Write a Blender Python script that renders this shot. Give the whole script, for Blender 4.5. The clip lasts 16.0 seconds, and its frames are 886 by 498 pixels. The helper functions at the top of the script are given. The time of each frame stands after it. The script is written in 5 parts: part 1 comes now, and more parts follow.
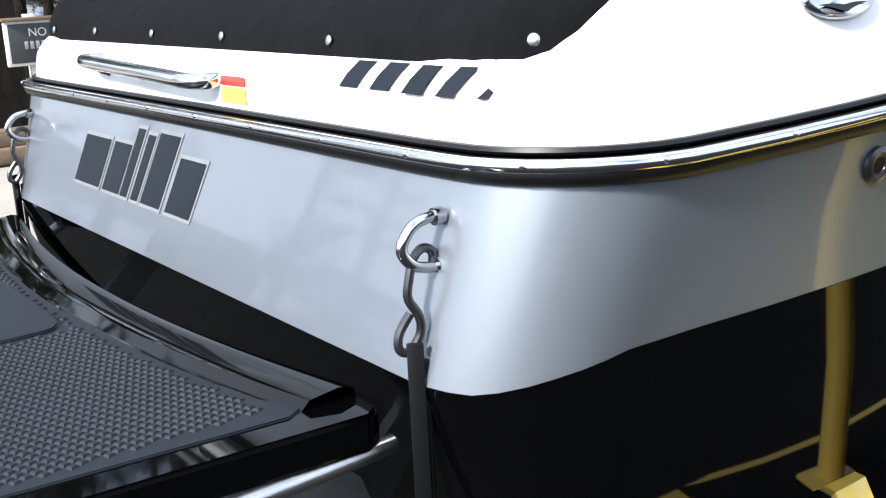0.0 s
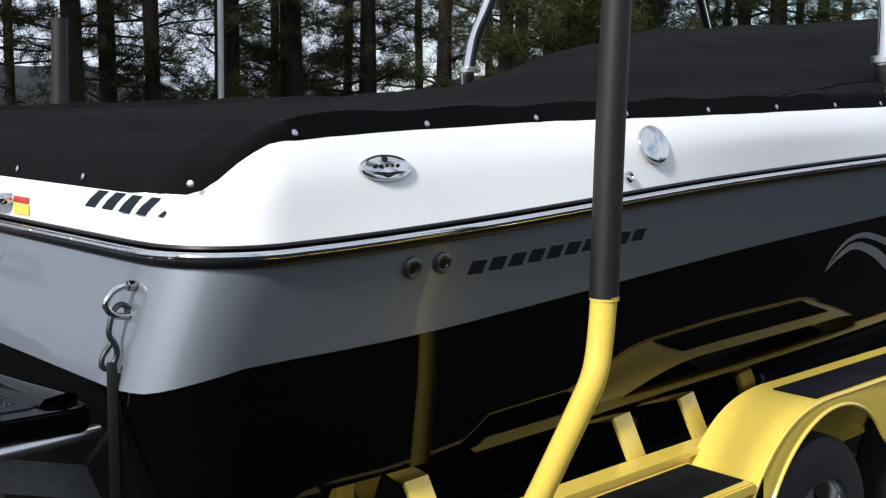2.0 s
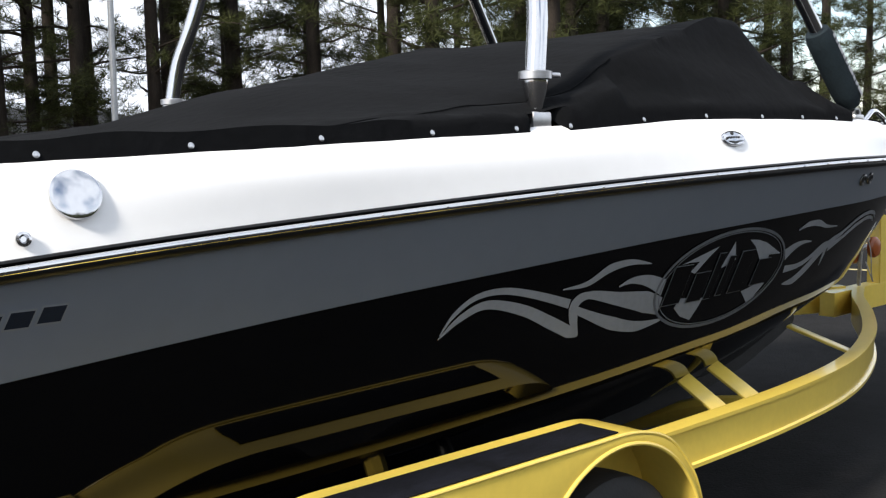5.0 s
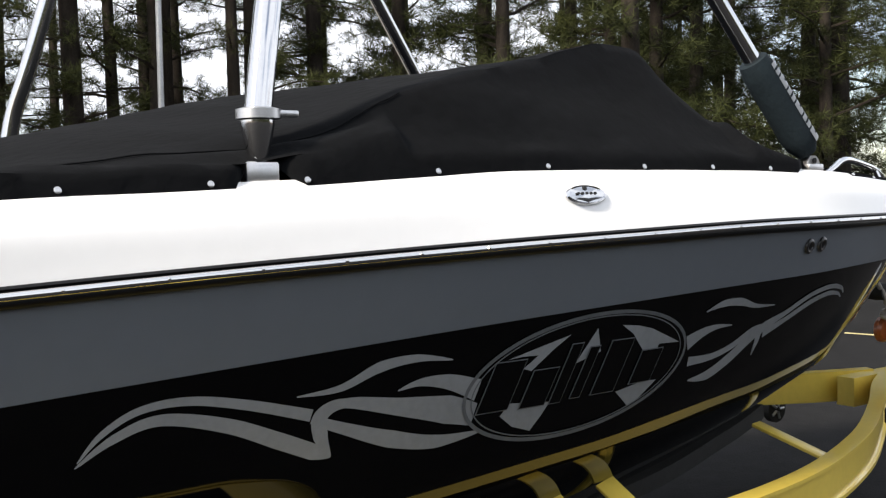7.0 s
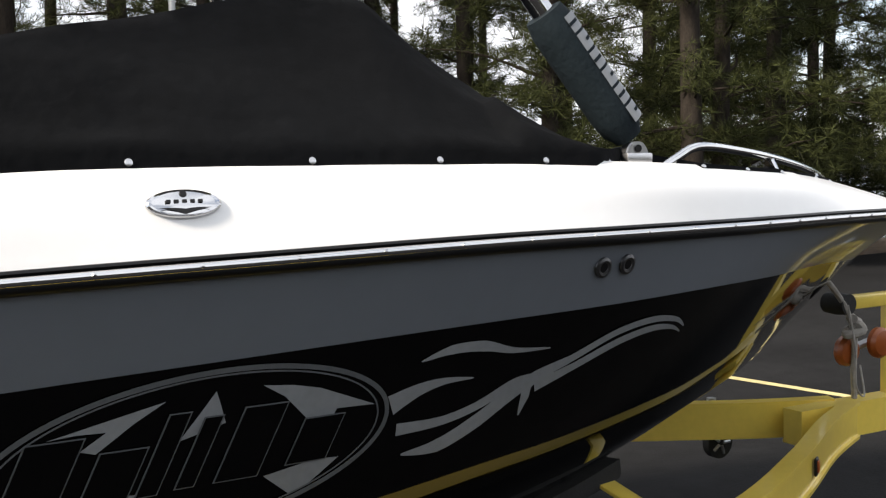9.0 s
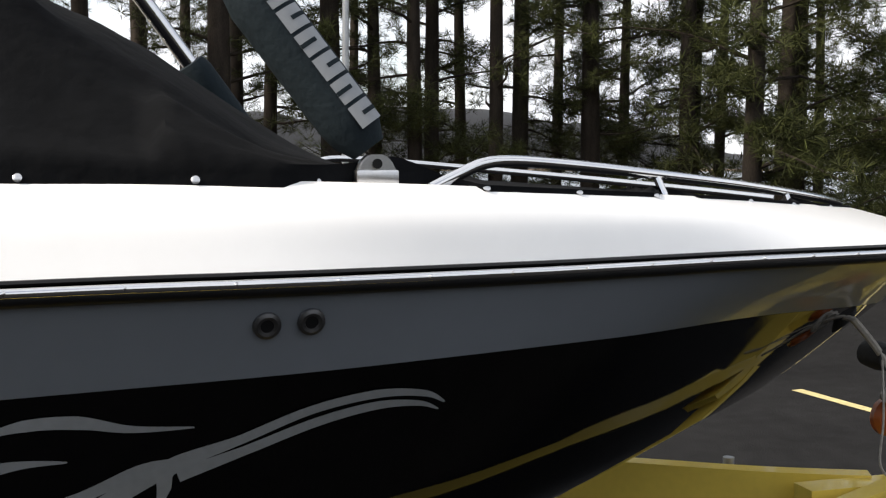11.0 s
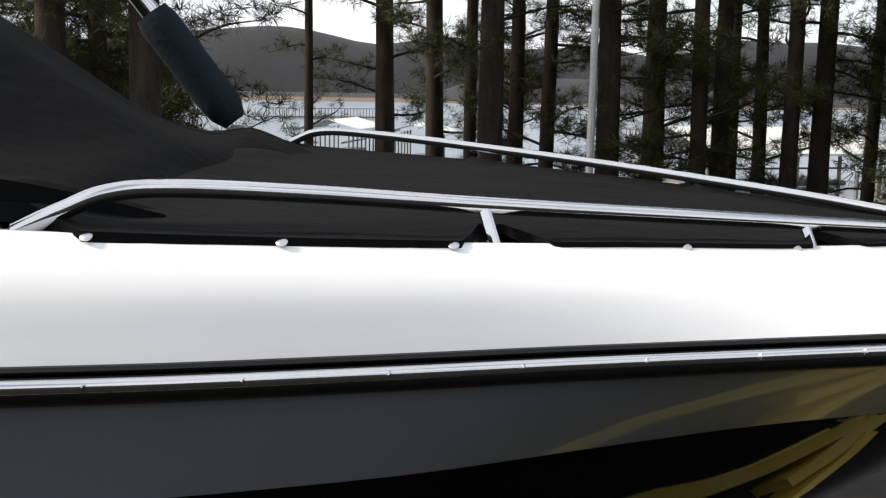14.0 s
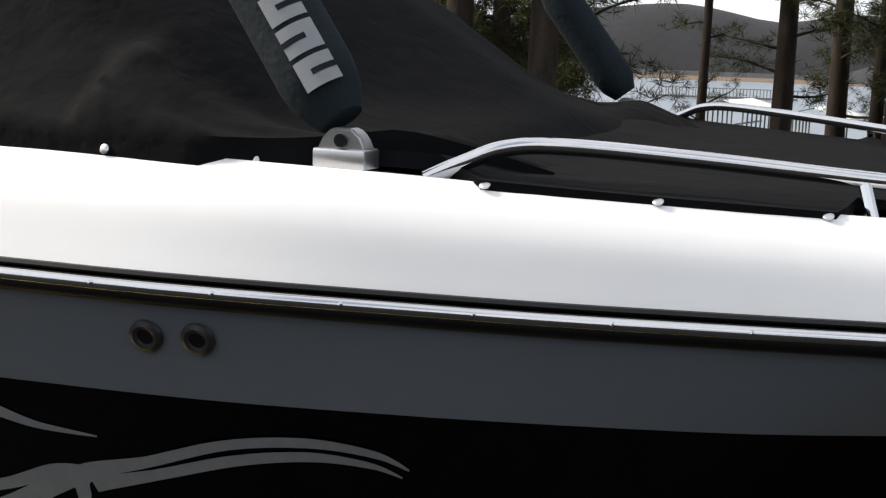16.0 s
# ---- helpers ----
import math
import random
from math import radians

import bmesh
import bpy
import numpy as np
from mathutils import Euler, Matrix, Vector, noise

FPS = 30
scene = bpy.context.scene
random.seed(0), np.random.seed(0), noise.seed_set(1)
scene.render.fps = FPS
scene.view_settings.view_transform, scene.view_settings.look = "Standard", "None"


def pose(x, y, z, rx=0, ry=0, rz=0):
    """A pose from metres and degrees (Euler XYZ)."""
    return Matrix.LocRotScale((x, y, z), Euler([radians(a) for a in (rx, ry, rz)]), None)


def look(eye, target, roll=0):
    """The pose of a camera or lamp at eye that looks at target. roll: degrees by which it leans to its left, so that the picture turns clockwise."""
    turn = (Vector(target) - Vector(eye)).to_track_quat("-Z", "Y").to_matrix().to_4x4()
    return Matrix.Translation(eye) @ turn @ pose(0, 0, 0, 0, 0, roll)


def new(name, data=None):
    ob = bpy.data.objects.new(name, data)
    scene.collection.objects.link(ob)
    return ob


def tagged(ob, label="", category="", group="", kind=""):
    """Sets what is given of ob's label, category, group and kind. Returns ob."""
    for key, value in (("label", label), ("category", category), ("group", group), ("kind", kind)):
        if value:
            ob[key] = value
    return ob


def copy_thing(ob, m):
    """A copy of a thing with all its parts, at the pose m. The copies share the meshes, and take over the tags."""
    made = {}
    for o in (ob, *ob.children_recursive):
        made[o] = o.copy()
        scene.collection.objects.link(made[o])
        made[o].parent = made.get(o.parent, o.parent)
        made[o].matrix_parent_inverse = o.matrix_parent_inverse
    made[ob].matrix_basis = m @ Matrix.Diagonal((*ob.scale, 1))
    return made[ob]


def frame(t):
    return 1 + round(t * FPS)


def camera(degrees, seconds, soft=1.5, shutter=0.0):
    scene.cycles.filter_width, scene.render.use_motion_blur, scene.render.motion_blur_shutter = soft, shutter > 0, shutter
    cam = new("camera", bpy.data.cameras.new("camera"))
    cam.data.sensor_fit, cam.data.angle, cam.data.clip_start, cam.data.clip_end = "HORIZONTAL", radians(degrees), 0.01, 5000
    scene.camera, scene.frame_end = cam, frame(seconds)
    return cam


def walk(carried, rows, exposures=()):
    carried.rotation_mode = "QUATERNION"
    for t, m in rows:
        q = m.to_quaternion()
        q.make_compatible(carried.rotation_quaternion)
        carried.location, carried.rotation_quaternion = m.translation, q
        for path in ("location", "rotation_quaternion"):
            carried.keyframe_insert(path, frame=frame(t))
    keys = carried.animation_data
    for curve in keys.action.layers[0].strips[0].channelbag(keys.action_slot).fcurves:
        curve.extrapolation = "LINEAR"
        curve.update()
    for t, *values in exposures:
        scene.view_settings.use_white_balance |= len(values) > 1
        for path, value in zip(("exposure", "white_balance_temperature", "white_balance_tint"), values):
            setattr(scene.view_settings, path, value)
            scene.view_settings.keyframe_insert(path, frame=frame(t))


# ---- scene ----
cam = camera(44.0, 16.0, 1.25)
PATH = [
    (0, (-0.754, -1.996, 1.586), (0.435, -0.319, 1.066), -2.9),
    (0.5, (-0.899, -2.286, 1.645), (0.258, -0.541, 1.31), -0.7),
    (1, (-0.989, -2.575, 1.669), (0.204, -0.84, 1.418), -0.0),
    (1.5, (-1.063, -2.783, 1.666), (0.254, -1.144, 1.396), 0.7),
    (2, (-1.05, -2.978, 1.661), (0.391, -1.447, 1.392), 0.7),
    (2.5, (-0.84, -3.248, 1.676), (0.6, -1.718, 1.391), 1.0),
    (3, (-0.611, -3.312, 1.678), (0.882, -1.834, 1.394), 0.7),
    (3.5, (-0.352, -3.381, 1.684), (1.147, -1.906, 1.418), -0.0),
    (3.7, (-0.246, -3.417, 1.686), (1.247, -1.933, 1.431), -0.6),
    (5.8, (1.005, -3.347, 1.642), (2.362, -1.727, 1.486), -1.4),
    (6, (1.159, -3.397, 1.632), (2.49, -1.752, 1.502), -1.9),
    (6.5, (1.476, -3.478, 1.615), (2.754, -1.789, 1.535), -2.3),
    (7, (1.802, -3.406, 1.653), (3.042, -1.689, 1.558), -1.3),
    (7.5, (2.151, -3.407, 1.701), (3.336, -1.654, 1.58), -1.3),
    (8, (2.509, -3.43, 1.707), (3.64, -1.641, 1.583), -1.4),
    (8.5, (2.891, -3.353, 1.675), (3.993, -1.545, 1.565), -1.9),
    (9, (3.268, -3.266, 1.699), (4.323, -1.432, 1.559), -1.2),
    (9.2, (3.404, -3.283, 1.673), (4.419, -1.427, 1.54), -1.3),
    (11.5, (4.952, -2.975, 1.789), (5.444, -0.921, 1.607), 1.1),
    (12, (5.152, -2.709, 1.778), (5.559, -0.637, 1.597), 1.7),
    (12.5, (5.36, -2.582, 1.786), (5.6, -0.488, 1.563), 1.4),
    (13, (5.593, -2.489, 1.855), (5.657, -0.386, 1.594), 0.6),
    (13.5, (5.694, -2.395, 1.88), (5.692, -0.294, 1.597), 0.8),
    (14, (5.841, -2.352, 1.901), (5.805, -0.254, 1.594), 1.0),
    (14.5, (5.996, -2.363, 1.894), (5.942, -0.267, 1.58), 0.6),
    (15, (6.073, -2.41, 1.884), (6.022, -0.315, 1.562), 0.5),
    (15.5, (6.038, -2.477, 1.887), (5.795, -0.399, 1.549), 0.7),
    (16, (5.871, -2.465, 1.889), (5.125, -0.514, 1.521), 2.1),
]
EXPOSURES = [(0, 1.5, 6300, 9), (0.5, 1.10, 6250, 9), (1.0, 0.62, 6300, 9), (1.5, 0.40, 6350, 9), (3.0, 0.72, 6500, 9), (7.0, 1.08, 7100, 11), (9.2, 1.02, 7300, 11), (12.5, 0.82, 7200, 11), (16.0, 0.76, 7200, 11)]
walk(cam, [(t, look(eye, target, roll)) for t, eye, target, roll in PATH], EXPOSURES)

SKY_STRENGTH, SUN_STRENGTH = 0.11, 3.5
world = bpy.data.worlds.new("world")
scene.world = world
world.use_nodes = True
wn = world.node_tree.nodes
sky = wn.new("ShaderNodeTexSky")
sky.sky_type, sky.sun_disc = "NISHITA", False
SUN_FROM = Vector((-0.82, -0.11, 0.56)).normalized()
sky.sun_elevation = math.asin(SUN_FROM.z)
sky.sun_rotation = math.atan2(SUN_FROM.x, SUN_FROM.y)
sky.air_density, sky.dust_density = 0.9, 0.7
wn["Background"].inputs["Strength"].default_value = SKY_STRENGTH
# broken white cloud over the clear sky
wt, wnoise, wramp, wmix = wn.new("ShaderNodeTexCoord"), wn.new("ShaderNodeTexNoise"), wn.new("ShaderNodeMapRange"), wn.new("ShaderNodeMix")
wnoise.inputs["Scale"].default_value, wnoise.inputs["Detail"].default_value = 3.2, 6
wramp.inputs["From Min"].default_value, wramp.inputs["From Max"].default_value = 0.30, 0.52
wmix.data_type = "RGBA"
wmix.inputs["B"].default_value = (6.0, 6.6, 7.6, 1)
for a, b in ((wt.outputs["Generated"], wnoise.inputs["Vector"]), (wnoise.outputs["Fac"], wramp.inputs["Value"]), (wramp.outputs[0], wmix.inputs["Factor"]),
             (sky.outputs[0], wmix.inputs["A"]), (wmix.outputs["Result"], wn["Background"].inputs["Color"])):
    world.node_tree.links.new(a, b)
sun = new("sun", bpy.data.lights.new("sun", "SUN"))
sun.data.energy, sun.data.angle, sun.data.color = SUN_STRENGTH, radians(9), (1.0, 0.95, 0.88)
sun.matrix_world = look(SUN_FROM * 60, (0, 0, 0))


# ---- materials ----
def material(name, colour, rough=0.5, metal=0.0, vary=0.12, scale=6.0, bump=0.0, bump_scale=60.0, coat=0.0, spec=0.5, island=0.0, stretch=(1, 1, 1)):
    """A surface with colour drift at two scales and fine relief."""
    m = bpy.data.materials.new(name)
    m.use_nodes = True
    n, k = m.node_tree.nodes, m.node_tree.links
    b = n["Principled BSDF"]
    b.inputs["Roughness"].default_value, b.inputs["Metallic"].default_value = rough, metal
    b.inputs["Coat Weight"].default_value, b.inputs["Specular IOR Level"].default_value = coat, spec
    b.inputs["Coat Roughness"].default_value = 0.04
    tc, mp = n.new("ShaderNodeTexCoord"), n.new("ShaderNodeMapping")
    mp.inputs["Scale"].default_value = stretch
    k.new(tc.outputs["Object"], mp.inputs["Vector"])
    big, fine, mix = n.new("ShaderNodeTexNoise"), n.new("ShaderNodeTexNoise"), n.new("ShaderNodeMath")
    big.inputs["Scale"].default_value, fine.inputs["Scale"].default_value = scale, scale * 9
    fine.inputs["Detail"].default_value = 5
    for t in (big, fine):
        k.new(mp.outputs[0], t.inputs["Vector"])
    mix.operation = "ADD"
    k.new(big.outputs["Fac"], mix.inputs[0])
    k.new(fine.outputs["Fac"], mix.inputs[1])
    ramp = n.new("ShaderNodeMapRange")
    ramp.inputs["From Min"].default_value, ramp.inputs["From Max"].default_value = 0.6, 1.4
    ramp.inputs["To Min"].default_value, ramp.inputs["To Max"].default_value = 1 - vary, 1 + vary
    k.new(mix.outputs[0], ramp.inputs["Value"])
    mul = n.new("ShaderNodeVectorMath")
    mul.operation = "SCALE"
    mul.inputs[0].default_value = colour
    k.new(ramp.outputs[0], mul.inputs["Scale"])
    out = mul.outputs[0]
    if island:
        geo, r2, m2 = n.new("ShaderNodeNewGeometry"), n.new("ShaderNodeMapRange"), n.new("ShaderNodeVectorMath")
        r2.inputs["To Min"].default_value, r2.inputs["To Max"].default_value = 1 - island, 1 + island
        k.new(geo.outputs["Random Per Island"], r2.inputs["Value"])
        m2.operation = "SCALE"
        k.new(out, m2.inputs[0])
        k.new(r2.outputs[0], m2.inputs["Scale"])
        out = m2.outputs[0]
    k.new(out, b.inputs["Base Color"])
    if bump:
        t, bp = n.new("ShaderNodeTexNoise"), n.new("ShaderNodeBump")
        t.inputs["Scale"].default_value, t.inputs["Detail"].default_value = bump_scale, 4
        bp.inputs["Strength"].default_value, bp.inputs["Distance"].default_value = bump, 0.01
        k.new(mp.outputs[0], t.inputs["Vector"])
        k.new(t.outputs["Fac"], bp.inputs["Height"])
        k.new(bp.outputs[0], b.inputs["Normal"])
    return m


WHITE = material("white_gelcoat", (0.80, 0.80, 0.80), 0.32, vary=0.02, scale=2, coat=0.3)
GREY = material("silver_grey_gelcoat", (0.200, 0.222, 0.255), 0.40, 0.60, vary=0.04, scale=1.5, coat=0.55)
BLACK = material("black_gelcoat", (0.0010, 0.0010, 0.0012), 0.04, vary=0.2, scale=2, coat=0.0, spec=0.27)
CANVAS = material("black_canvas", (0.0044, 0.0048, 0.0056), 0.95, vary=0.30, scale=3, bump=0.45, bump_scale=22, spec=0.08)
CHROME = material("polished_steel", (0.60, 0.60, 0.61), 0.12, 1.0, vary=0.05, scale=8)
ALLOY = material("cast_aluminium", (0.55, 0.55, 0.56), 0.32, 1.0, vary=0.1, scale=20)
TRIM = material("black_vinyl_trim", (0.004, 0.004, 0.0045), 0.4, vary=0.2, scale=10, spec=0.3)
INK = material("dark_grey_vinyl", (0.07, 0.075, 0.08), 0.4, vary=0.15, scale=8)
RUBBER = material("tyre_rubber", (0.009, 0.009, 0.009), 0.75, vary=0.25, scale=14, bump=0.2, bump_scale=90)
YELLOW = material("yellow_trailer_paint", (0.74, 0.54, 0.095), 0.28, vary=0.06, scale=4, coat=0.5)
GRIT = material("black_grip_tape", (0.0045, 0.005, 0.008), 0.85, vary=0.8, scale=6, bump=0.6, bump_scale=300, spec=0.12)
CARPET = material("black_bunk_carpet", (0.015, 0.015, 0.015), 0.95, vary=0.3, scale=30, bump=0.5, bump_scale=200)
FOAM = material("dark_teal_foam_sleeve", (0.009, 0.015, 0.019), 0.85, vary=0.2, scale=12, bump=0.3, bump_scale=60, spec=0.15)
SLEEVE = material("black_plastic_sleeve", (0.005, 0.005, 0.005), 0.55, vary=0.25, scale=10)
SILVER = material("silver_vinyl", (0.20, 0.21, 0.22), 0.4, 0.2, vary=0.12, scale=5)
DARKINK = material("dark_blue_black_vinyl", (0.008, 0.011, 0.017), 0.5, vary=0.2, scale=10, spec=0.15)
PAD = material("dark_traction_pad", (0.010, 0.013, 0.019), 0.6, vary=0.2, scale=8, spec=0.25)
ASPHALT = material("asphalt", (0.0135, 0.0135, 0.014), 0.95, vary=0.35, scale=0.7, bump=0.6, bump_scale=70, spec=0.08)
LINE = material("faded_road_paint", (0.50, 0.42, 0.20), 0.8, vary=0.3, scale=5)
CONCRETE = material("concrete", (0.38, 0.34, 0.29), 0.85, vary=0.18, scale=1.2, bump=0.3, bump_scale=40)
TIMBER = material("weathered_timber", (0.16, 0.11, 0.07), 0.85, vary=0.3, scale=3, bump=0.5, bump_scale=20, stretch=(1, 6, 6))
LITTER = material("pine_straw_ground", (0.13, 0.085, 0.05), 0.95, vary=0.5, scale=0.5, bump=0.6, bump_scale=12)
BARK = material("pine_bark", (0.028, 0.023, 0.019), 0.95, spec=0.1, vary=0.5, scale=3.0, bump=1.0, bump_scale=9, stretch=(3, 3, 0.8))
NEEDLE = material("pine_needles", (0.034, 0.040, 0.012), 0.7, spec=0.15, vary=0.3, scale=0.6, island=0.6)
HILLS = material("wooded_hills", (0.010, 0.0115, 0.015), 0.95, vary=0.45, scale=0.02)
DOCK = material("weathered_dock_boards", (0.16, 0.155, 0.15), 0.8, vary=0.2, scale=1)
SIGNFACE = material("dark_sign_face", (0.030, 0.034, 0.036), 0.6, vary=0.3, scale=6)
PALE = material("pale_paint", (0.55, 0.55, 0.52), 0.7, vary=0.15, scale=5)
RED = material("red_plastic", (0.45, 0.03, 0.02), 0.3, vary=0.1)
AMBER = material("amber_plastic", (0.28, 0.065, 0.012), 0.3, vary=0.1)
ROPE = material("grey_rope", (0.30, 0.28, 0.25), 0.9, vary=0.3, scale=40)
DARKSTEEL = material("dark_steel", (0.10, 0.10, 0.105), 0.3, 0.9, vary=0.2, scale=20)
GALV = material("galvanised_steel", (0.42, 0.43, 0.44), 0.45, 0.8, vary=0.2, scale=5)
WATER = material("lake_water", (0.12, 0.15, 0.18), 0.30, vary=0.1, scale=0.02, bump=0.9, bump_scale=1.5, stretch=(1, 2.5, 1))
STICKER = material("yellow_sticker", (0.75, 0.55, 0.08), 0.5, vary=0.05)


# ---- mesh helpers ----
def curve(xs, ys):
    """A smooth function through the stations xs, ys."""
    xs, ys = np.array(xs, float), np.array(ys, float)
    d = np.diff(ys) / np.diff(xs)
    s = np.zeros(len(xs))
    s[0], s[-1] = d[0], d[-1]
    for i in range(1, len(xs) - 1):
        s[i] = 0 if d[i - 1] * d[i] <= 0 else 2 * d[i - 1] * d[i] / (d[i - 1] + d[i])

    def f(x):
        x = min(max(x, xs[0]), xs[-1])
        i = min(int(np.searchsorted(xs, x, "right")) - 1, len(xs) - 2)
        h = xs[i + 1] - xs[i]
        u = (x - xs[i]) / h
        return float((2 * u**3 - 3 * u**2 + 1) * ys[i] + (u**3 - 2 * u**2 + u) * h * s[i]
                     + (3 * u**2 - 2 * u**3) * ys[i + 1] + (u**3 - u**2) * h * s[i + 1])
    return f


def mesh(name, verts, faces, mat, smooth=True):
    me = bpy.data.meshes.new(name)
    me.from_pydata([tuple(v) for v in verts], [], faces)
    me.materials.append(mat)
    me.polygons.foreach_set("use_smooth", [smooth] * len(me.polygons))
    return me


def part(name, bm, mat, parent=None, label="", smooth=True, sharp=35):
    """Links a bmesh as one mesh object under a thing or under a part."""
    bmesh.ops.recalc_face_normals(bm, faces=bm.faces)
    me = bpy.data.meshes.new(name)
    if smooth:
        for f in bm.faces:
            f.smooth = True
        for e in bm.edges:
            if len(e.link_faces) == 2 and e.calc_face_angle(0) > radians(sharp):
                e.smooth = False
    bm.to_mesh(me)
    bm.free()
    me.materials.append(mat)
    ob = new(name, me)
    ob.parent = parent
    return tagged(ob, label)


def thing(name, at, label, category, group="", kind=""):
    ob = new(name)
    ob.empty_display_size = 0.1
    ob.location = at
    return tagged(ob, label, category, group, kind)


def child(ob, parent):
    """Puts a world-placed part under a thing without moving it."""
    ob.parent = parent
    ob.matrix_parent_inverse = Matrix.Translation(parent.location).inverted()
    return ob


def grid_bm(rows, close=False):
    """A skin over rows of points."""
    bm = bmesh.new()
    vs = [[bm.verts.new(p) for p in r] for r in rows]
    for a, b in zip(vs, vs[1:]):
        n = len(a)
        for i in range(n if close else n - 1):
            j = (i + 1) % n
            q = [a[i], a[j], b[j], b[i]]
            bm.faces.new(q)
    return bm


def tidy(bm, d=1e-5):
    bmesh.ops.remove_doubles(bm, verts=bm.verts, dist=d)
    bmesh.ops.dissolve_degenerate(bm, edges=bm.edges, dist=d)
    return bm


def smooth_line(pts, n=8):
    pts = [Vector(p) for p in pts]
    out = []
    for i in range(len(pts) - 1):
        a, b, c, d = pts[max(i - 1, 0)], pts[i], pts[i + 1], pts[min(i + 2, len(pts) - 1)]
        for k in range(n):
            u = k / n
            out.append(0.5 * (2 * b + (c - a) * u + (2 * a - 5 * b + 4 * c - d) * u * u + (3 * b - a - 3 * c + d) * u**3))
    return out + [pts[-1]]


def tube(pts, r, sides=14, caps=True, squash=1.0, bm=None):
    """A tube along points; r may be a list."""
    bm = bm or bmesh.new()
    pts = [Vector(p) for p in pts]
    rs = r if isinstance(r, (list, tuple)) else [r] * len(pts)
    side, rings = None, []
    for i, p in enumerate(pts):
        d = (pts[min(i + 1, len(pts) - 1)] - pts[max(i - 1, 0)]).normalized()
        if side is None:
            side = d.orthogonal().normalized()
        side = (side - d * side.dot(d)).normalized()
        up = d.cross(side)
        rings.append([bm.verts.new(p + rs[i] * (math.cos(a) * side + squash * math.sin(a) * up)) for a in (2 * math.pi * k / sides for k in range(sides))])
    for a, b in zip(rings, rings[1:]):
        for i in range(sides):
            bm.faces.new((a[i], a[(i + 1) % sides], b[(i + 1) % sides], b[i]))
    if caps:
        bm.faces.new(rings[0][::-1])
        bm.faces.new(rings[-1])
    return bm


def box(size, at=(0, 0, 0), bevel=0.004, turn=None, bm=None, segments=2):
    bm2 = bmesh.new()
    bmesh.ops.create_cube(bm2, size=1)
    bmesh.ops.scale(bm2, vec=size, verts=bm2.verts)
    if bevel:
        bmesh.ops.bevel(bm2, geom=bm2.edges[:], offset=bevel, segments=segments, affect="EDGES", profile=0.5)
    if turn is not None:
        bmesh.ops.transform(bm2, matrix=turn.to_4x4(), verts=bm2.verts)
    bmesh.ops.translate(bm2, vec=at, verts=bm2.verts)
    if bm is None:
        return bm2
    return joined(bm, bm2)


def joined(bm, other):
    me = bpy.data.meshes.new("scratch")
    other.to_mesh(me)
    other.free()
    bm.from_mesh(me)
    bpy.data.meshes.remove(me)
    return bm


def lathe(profile, sides=32, axis="Z", at=(0, 0, 0), squash=(1, 1)):
    """Turns (radius, height) pairs round an axis."""
    bm = bmesh.new()
    rings = [[bm.verts.new((r * squash[0] * math.cos(a), r * squash[1] * math.sin(a), h)) for a in (2 * math.pi * k / sides for k in range(sides))] for r, h in profile]
    for a, b in zip(rings, rings[1:]):
        for i in range(sides):
            bm.faces.new((a[i], a[(i + 1) % sides], b[(i + 1) % sides], b[i]))
    bm.faces.new(rings[0][::-1])
    bm.faces.new(rings[-1])
    tidy(bm)
    if axis == "Y":
        bmesh.ops.rotate(bm, matrix=Matrix.Rotation(radians(90), 3, "X"), verts=bm.verts)
    bmesh.ops.translate(bm, vec=at, verts=bm.verts)
    return bm


def prism(outline, depth, to_world, bevel=0.0):
    """A plate with an outline in two numbers, from height 0 to depth; to_world turns (a, b, h) into a place."""
    bm = bmesh.new()
    lo = [bm.verts.new(to_world(a, b, 0)) for a, b in outline]
    hi = [bm.verts.new(to_world(a, b, depth)) for a, b in outline]
    bm.faces.new(lo[::-1])
    bm.faces.new(hi)
    n = len(lo)
    for i in range(n):
        bm.faces.new((lo[i], lo[(i + 1) % n], hi[(i + 1) % n], hi[i]))
    if bevel:
        bmesh.ops.bevel(bm, geom=[e for e in bm.edges], offset=bevel, segments=2, affect="EDGES")
    return bm


# ---- setting ----
def ground_height(x, y):
    d = y - 10.0 - 0.15 * max(x, 0)
    drop = 0 if d < 0 else -4.6 * (1 - math.exp(-((d / 13.0) ** 1.6)))
    far = 0
    if y > 420:
        far = min((y - 420) / 60, 1) * 2
    return drop + far


